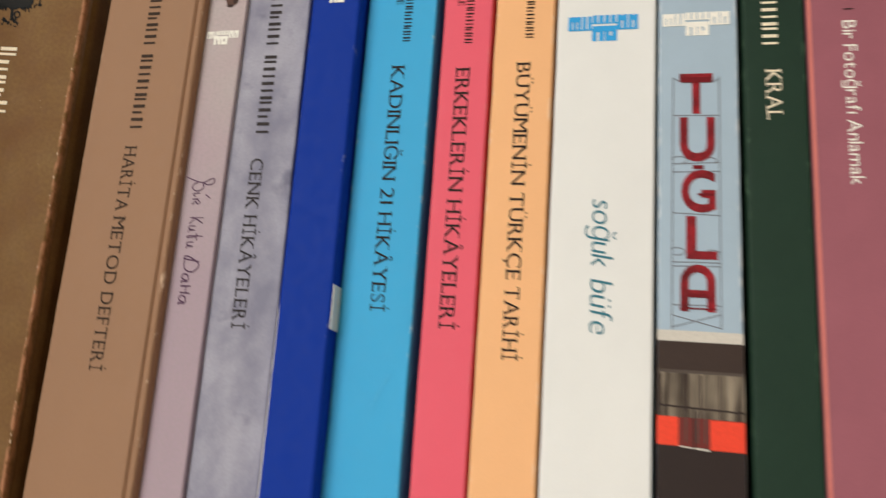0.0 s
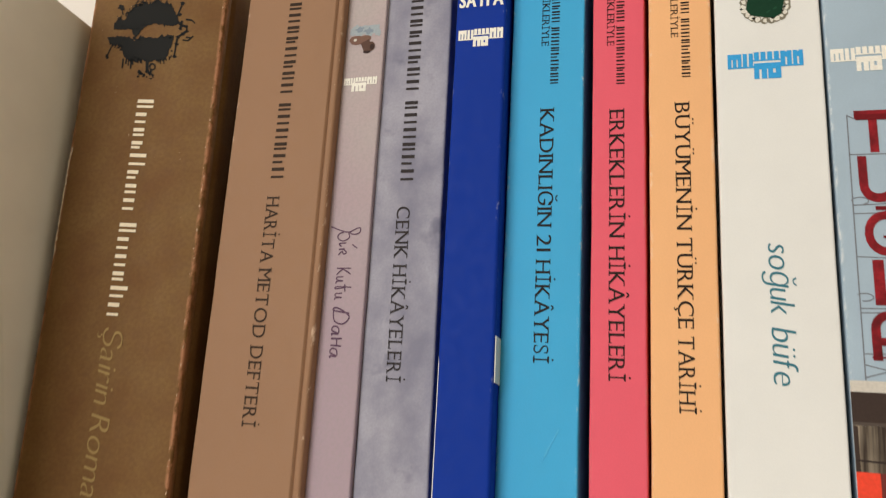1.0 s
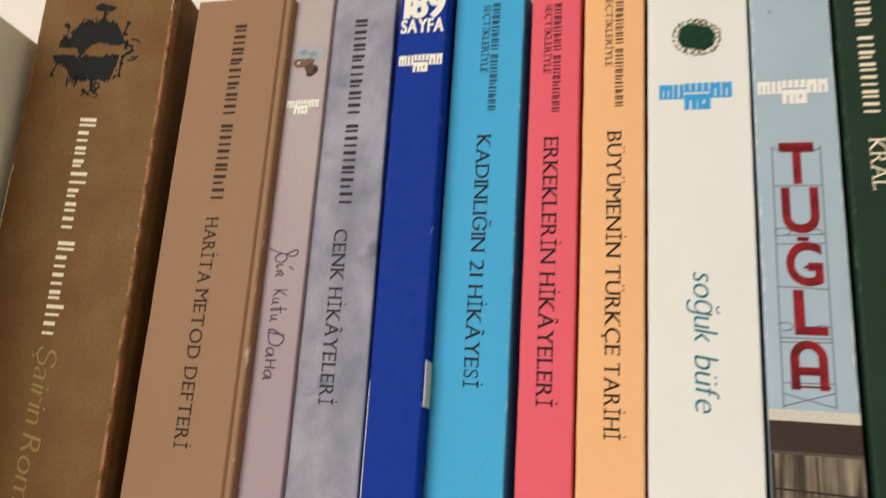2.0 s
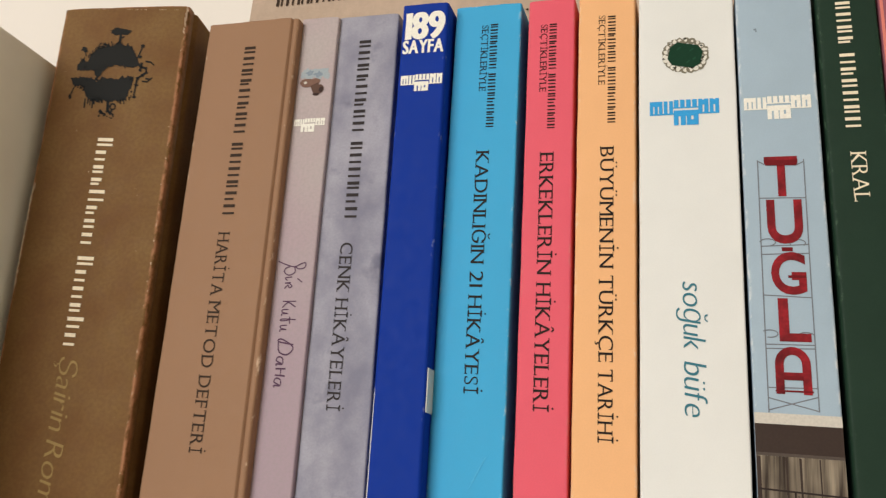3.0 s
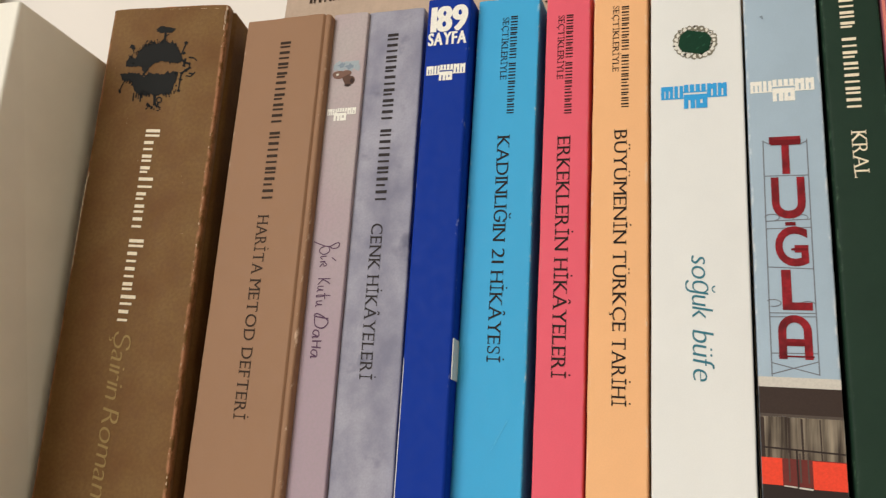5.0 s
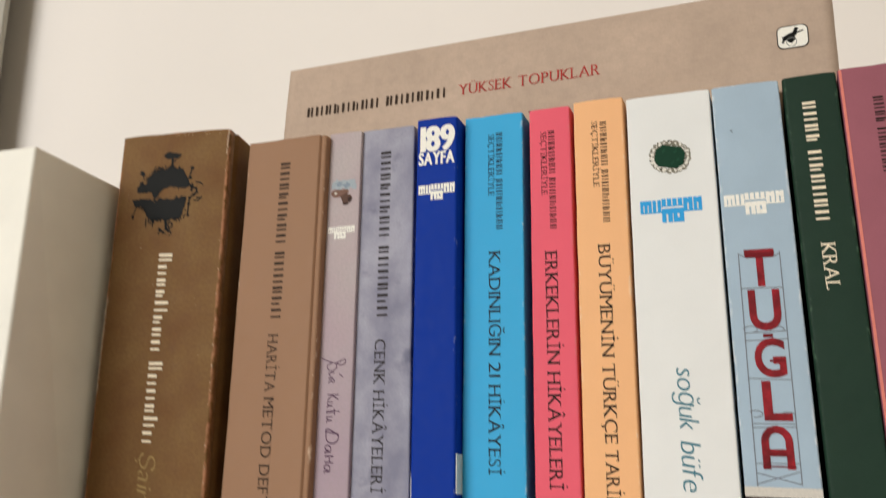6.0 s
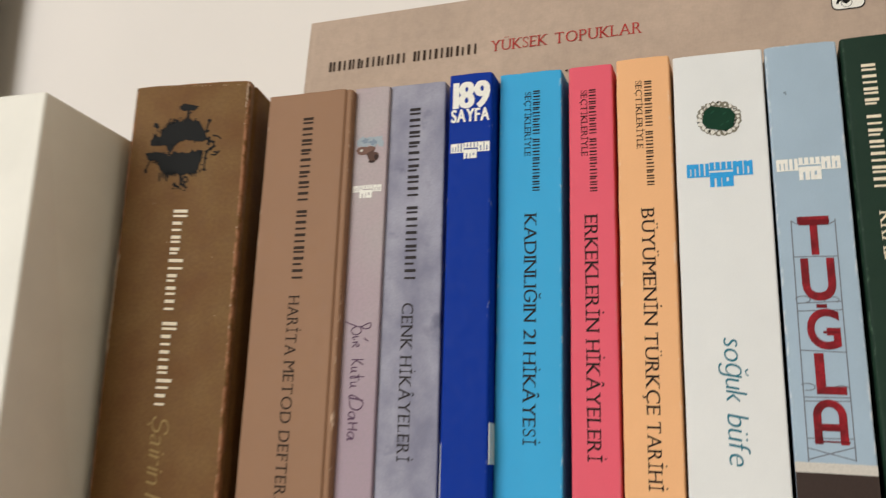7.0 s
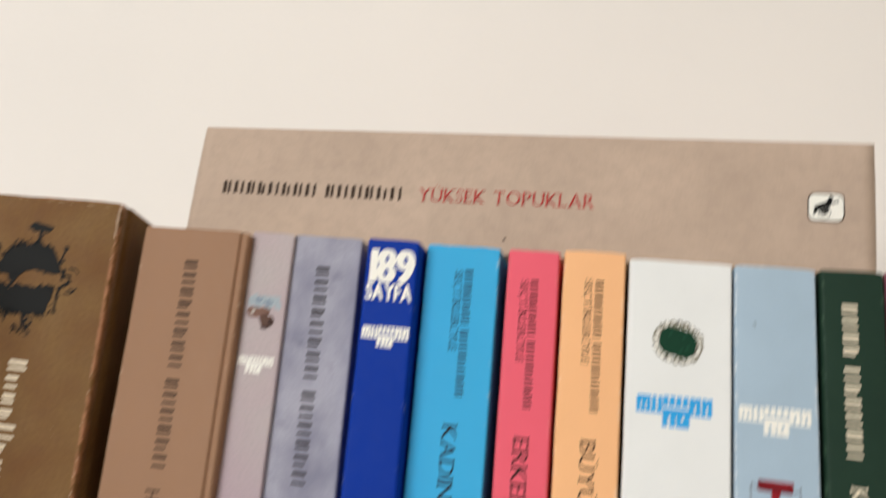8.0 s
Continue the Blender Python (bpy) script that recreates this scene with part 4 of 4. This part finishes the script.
def sign_book():
    sp = Spine("pale_blue_book", 0.0783, 0.0, 2.0, 0.0188, 0.1950, "pale-blue paperback with red sign letters above a balcony photo")
    build_cover(sp, PALEBLUE, 0.13, 0.0005, 0.0005, None, None, 0.0001, 12, 0.8)
    name_logo(sp, 1.0, 17.1, 160.6, 156.9, 154.1, 6.6, 12.2, INK_WHITE)
    for ch, u0, u1, v0, v1 in (("T", 5.1, 12.9, 133.0, 143.7), ("U", 5.1, 13.3, 120.6, 132.1), ("G", 5.4, 13.3, 107.8, 118.5), ("L", 6.5, 13.5, 96.4, 106.9), ("A", 5.1, 13.0, 84.0, 95.0)):
        if ch == "A":
            arch = []
            for k in range(25):
                a = math.pi * k / 24
                arch.append((9.05 - 2.95 * math.cos(a), 91.0 + 3.2 * math.sin(a)))
            lines = [[(6.1, 84.0)] + arch + [(12.0, 84.0)]]
            pts, faces = strokes(lines, 1.9)
            p2, f2 = strokes([[(6.8, 88.2), (11.4, 88.2)]], 1.8)
            sp.flat("sign_letter", pts + p2, faces + [tuple(i + len(pts) for i in f) for f in f2], INK_SIGN, "red arched sign letter")
        else:
            pts, faces, n = set_line(ch, "sans", 0, 0, 0, 0.026)
            lo = min(q[1] for q in pts)
            hi = max(q[1] for q in pts)
            xa = min(q[0] for q in pts)
            xb = max(q[0] for q in pts)
            sp.flat("sign_letter", [(u0 + (x - xa) / (xb - xa) * (u1 - u0), v0 + (y - lo) / (hi - lo) * (v1 - v0)) for x, y, _ in pts], faces, INK_SIGN, "red sign letter")
    sp.quad("sign_breve", 8.1, 118.7, 10.6, 119.7, INK_SIGN_DARK, "dark red accent bar")
    tagged(sp.flat("sign_shadow", *gather([[(5.0, 142.7), (13.0, 142.7), (12.7, 141.2), (5.4, 141.3)], [(6.9, 88.2), (11.2, 88.2), (11.2, 87.3), (6.9, 87.3)], [(5.0, 84.9), (13.2, 84.9), (13.2, 84.5), (5.0, 84.5)], [(9.2, 112.6), (13.2, 112.6), (13.2, 112.0), (9.2, 112.0)]]), INK_SIGN_DARK, "", -0.0002), kind="stuff")
    rnd = random.Random(9)
    wires = [[(3.6, 142.8), (3.4, 110), (3.3, 79.6)], [(14.4, 142.8), (14.2, 110), (14.1, 80.2)]]
    for v in (132.6, 120.2, 118.2, 107.4, 95.6, 94.9):
        wires.append([(3.5, v + rnd.uniform(-0.3, 0.3)), (14.25, v + rnd.uniform(-0.3, 0.3))])
    wires += [[(3.4, 83.0), (14.0, 80.4)], [(3.4, 80.2), (14.1, 83.6)], [(3.5, 85.4), (14.1, 85.6)], [(3.6, 142.6), (5.2, 141.6)], [(12.8, 141.4), (14.4, 142.2)]]
    for cx, cy in ((11.8, 120.8), (12.4, 97.8), (5.0, 121.0), (4.4, 98.2)):
        loop = [(cx + 1.8 * math.cos(a / 10 * 4.4 + cx), cy + 0.9 * math.sin(a / 10 * 4.4 + cx)) for a in range(11)]
        wires.append(loop)
    sp.flat("wire_frame", *strokes(wires, 0.26), INK_WIRE, "thin grey wires of the sign frame", -0.00009)
    scene_parts = []
    scene_parts.append(sp.quad("roof_slab", 0.05, 77.0, 18.75, 79.5, INK_SLAB, "pale concrete slab in the photo", -0.00009))
    scene_parts.append(sp.quad("dark_soffit", 0.05, 70.1, 18.75, 77.0, INK_DUSK, "dark soffit in the photo", -0.00009))
    scene_parts.append(sp.quad("soffit_edge", 0.05, 69.8, 18.75, 70.5, INK_SOFFIT, "", -0.00016))
    photo = sp.quad("photo_ground", 0.05, 0.5, 18.75, 53.6, INK_EARTH, "dark ground of the photo", -0.00009)
    scene_parts.append(sp.quad("curtain", 0.05, 60.0, 18.75, 69.8, INK_FOLDS, "pale pleated curtains in the photo", -0.00012))
    scene_parts.append(tagged(sp.flat("window_post", *gather([[(u, 60.0), (u + w, 60.0), (u + w, 69.6), (u, 69.6)] for u, w in ((0.1, 0.9), (6.3, 0.35), (9.2, 0.5), (13.4, 0.3))]), INK_DUSK, "", -0.00015), kind="stuff"))
    scene_parts.append(sp.flat("window_frame", *gather([[(8.5, 54.6), (8.9, 54.6), (8.9, 61.4), (8.5, 61.4)], [(6.1, 54.6), (6.4, 54.6), (6.4, 61.4), (6.1, 61.4)], [(10.3, 54.6), (10.6, 54.6), (10.6, 61.4), (10.3, 61.4)]]), INK_SOFFIT, "thin dull window bars in the photo", -0.00018))
    scene_parts.append(sp.quad("lower_wall", 0.05, 53.6, 18.75, 60.0, INK_WINE, "wine-red balcony wall", -0.00011))
    scene_parts.append(sp.quad("red_panel", 0.05, 53.7, 4.7, 60.0, INK_BRICK, "bright red balcony panel", -0.00017))
    scene_parts.append(sp.quad("red_panel", 11.4, 53.3, 18.7, 59.8, INK_BRICK, "bright red balcony panel", -0.00017))
    scene_parts.append(sp.flat("pale_sill", *gather([[(4.9, 53.5), (7.8, 53.3), (7.8, 53.6), (4.9, 53.8)], [(8.2, 53.2), (11.3, 53.0), (11.3, 53.4), (8.2, 53.6)]]), INK_SLAB, "", -0.00018))
    scene_parts.append(sp.flat("railing", *strokes([[(0.2, 62.4), (18.7, 61.8)], [(8.0, 62.1), (8.1, 53.5)]], 0.4), INK_EARTH, "dark balcony railing", -0.0002))
    under(photo, *scene_parts)
    sp.flat("stain", *gather([blob(4.6, 180.5, 0.35, 0.3, 8, 0.3, 2), blob(4.9, 179.9, 0.2, 0.35, 7, 0.3, 3)]), INK_SMOKE, "small grey stain")


sign_book()

# ---- green and mauve books ----


def green_book():
    sp = Spine("green_book", 0.0981, 0.0, 2.15, 0.0144, 0.1953, "bottle-green paperback with cream serif lettering")
    build_cover(sp, GREEN, 0.13, 0.0009, 0.0006, None, None, 0.00009, 13, 0.7)
    sp.name_down((4, 6), 4.7, 186.8, 151.0, 3.5, INK_CREAM, "cream bar in place of a name")
    sp.down("title", set_line("KRAL", "serif", 0.16, 0.5, 0, -0.02), 5.2, 144.2, 131.3, 3.5, INK_CREAM, "cream serif title lettering")


def mauve_book():
    sp = Spine("mauve_book", 0.1130, 0.0, 2.0, 0.0235, 0.1958, "mauve paperback with white title and a salmon edge")
    build_cover(sp, MAUVE, 0.13, 0.0009, 0.0007, None, None, 0.00007, 14, 0.4)
    sp.quad("edge_stripe", 0.3, 0.5, 1.05, 195.4, SALMON, "salmon printed edge stripe", -0.00012)
    sp.name_down((4, 6), 8.0, 186.0, 163.5, 2.6, INK_BLACK, "dark bar in place of a name")
    sp.quad("divider", 8.4, 159.6, 10.6, 159.9, INK_BLACK)
    sp.down("title", set_line("Bir Fotoğrafı Anlamak", "sans", 0.1, 0.36, 0, 0.0), 8.0, 156.7, 115.1, 2.9, INK_WHITE, "white title lettering")


green_book()
mauve_book()

# ---- book lying on top ----


def lying_book():
    ob = tagged(new("lying_book"), "thick greige linen-look book lying flat across the standing books", "book")
    ob.matrix_world = pose(-0.0816, 0.0138, 0.1964, 0, -0.55, 0.25)
    L, T, D = 0.1962, 0.0372, 0.13
    bm = bmesh.new()
    layer = bm.verts.layers.float.new("wear")
    prof = []
    r = 0.0009
    prof += [(D, 0.0), (D * 0.5, 0.0), (r * 3, 0.0)]
    prof += [(r - r * math.sin(a * math.pi / 12), r - r * math.cos(a * math.pi / 12)) for a in range(7)]
    prof += [(-0.0003 * math.sin(math.pi * k / 8), r + (T - 2 * r) * k / 8) for k in range(1, 8)]
    prof += [(r - r * math.cos(a * math.pi / 12), T - r + r * math.sin(a * math.pi / 12)) for a in range(7)]
    prof += [(r * 3, T), (D * 0.5, T), (D, T)]
    inner = [(w + 0.0005 if w < D * 0.4 else w, min(max(z, 0.0005), T - 0.0005)) for w, z in prof]
    cols = 60
    grids = []
    for pr in (prof, inner):
        g = []
        for i in range(cols + 1):
            x = L * i / cols
            line = []
            for w, z in pr:
                jig = noise.noise(Vector((x * 80, w * 90, z * 90))) * 0.00012
                v = bm.verts.new((x + (jig * 1.5 if i in (0, cols) else 0), w + jig, z + jig))
                line.append(v)
            g.append(line)
        grids.append(g)
    n = len(prof)
    for g in grids:
        for i in range(cols):
            for j in range(n - 1):
                bm.faces.new((g[i][j], g[i + 1][j], g[i + 1][j + 1], g[i][j + 1]))
    for i in (0, cols):
        for j in range(n - 1):
            bm.faces.new((grids[0][i][j], grids[0][i][j + 1], grids[1][i][j + 1], grids[1][i][j]))
    for j in (0, n - 1):
        for i in range(cols):
            bm.faces.new((grids[0][i][j], grids[0][i + 1][j], grids[1][i + 1][j], grids[1][i][j]))
    bmesh.ops.recalc_face_normals(bm, faces=bm.faces[:])
    for f in bm.faces:
        f.smooth = True
    part("cover", bm, LINEN, ob)
    part("page_block", box_bm((0.0012, 0.0016, 0.0007), (L - 0.0012, D - 0.002, T - 0.0007)), PAGES, ob, "cream page block")

    def flat(name, pts, faces, material, label="", out=-0.0005):
        bm = bmesh.new()
        vs = [bm.verts.new((q[0] / 1000, out - (q[2] * 8e-6 if len(q) > 2 else 0.0), q[1] / 1000)) for q in pts]
        for f in faces:
            try:
                bm.faces.new([vs[i] for i in f])
            except ValueError:
                pass
        for f in bm.faces:
            f.normal_update()
            if f.normal.y > 0:
                f.normal_flip()
        return part(name, bm, material, ob, label)

    def along(line, x0, x1, z, cap):
        pts, faces, n = line
        return [(x0 + (x1 - x0) * q[0] / n, z + cap * q[1], *q[2:]) for q in pts], faces

    shapes, length = name_bars((8, 6))
    for pts, faces in shapes:
        tagged(flat("name_bar", [(9.8 + 57.2 * x / length, 15.0 + 3.9 * y) for x, y in pts], faces, INK_BROWN, "dark bar in place of a name"), kind="stuff")
    flat("title", *along(set_line("YÜKSEK TOPUKLAR", "serif", 0.18, 0.6, 0, -0.02), 72.6, 123.2, 15.0, 4.0), INK_RED, "brick-red serif title lettering")

    def rounded(x0, z0, x1, z1, r):
        out = []
        for cx, cz, a0 in ((x1 - r, z1 - r, 0), (x0 + r, z1 - r, 90), (x0 + r, z0 + r, 180), (x1 - r, z0 + r, 270)):
            for k in range(5):
                a = radians(a0 + k * 22.5)
                out.append((cx + r * math.cos(a), cz + r * math.sin(a)))
        return out

    badge = flat("logo_frame", *gather([rounded(179.4, 14.2, 188.6, 22.2, 1.9)]), INK_NIGHT, "dark outline of a small emblem")
    badge_ground = flat("logo_ground", *gather([rounded(179.7, 14.5, 188.3, 21.9, 1.7)]), INK_WHITE, "white emblem ground", -0.00055)
    badge_shape = flat("logo_shape", *gather([strip((181.2, 17.6), (185.0, 19.4), 1.6), strip((184.4, 19.0), (185.4, 21.2), 1.1), strip((184.6, 19.2), (187.2, 20.0), 0.5), strip((181.6, 18.0), (181.0, 16.2), 0.7), blob(183.6, 17.2, 1.5, 1.0, 10, 0.2, 3, 0.4)]), INK_NIGHT, "plain dark emblem shape", -0.0006)
    badge_ring = flat("logo_ring", *strokes([[(183.6 + 1.5 * math.cos(a * 0.63), 16.4 + 1.5 * math.sin(a * 0.63)) for a in range(11)]], 0.22), INK_GREY, "", -0.00062)
    under(badge, badge_ground, badge_shape, badge_ring)
    flat("speck", *gather([blob(99.0, 4.6, 0.5, 0.3, 8, 0.4, 1)]), INK_BROWN, "small dark nick")


lying_book()
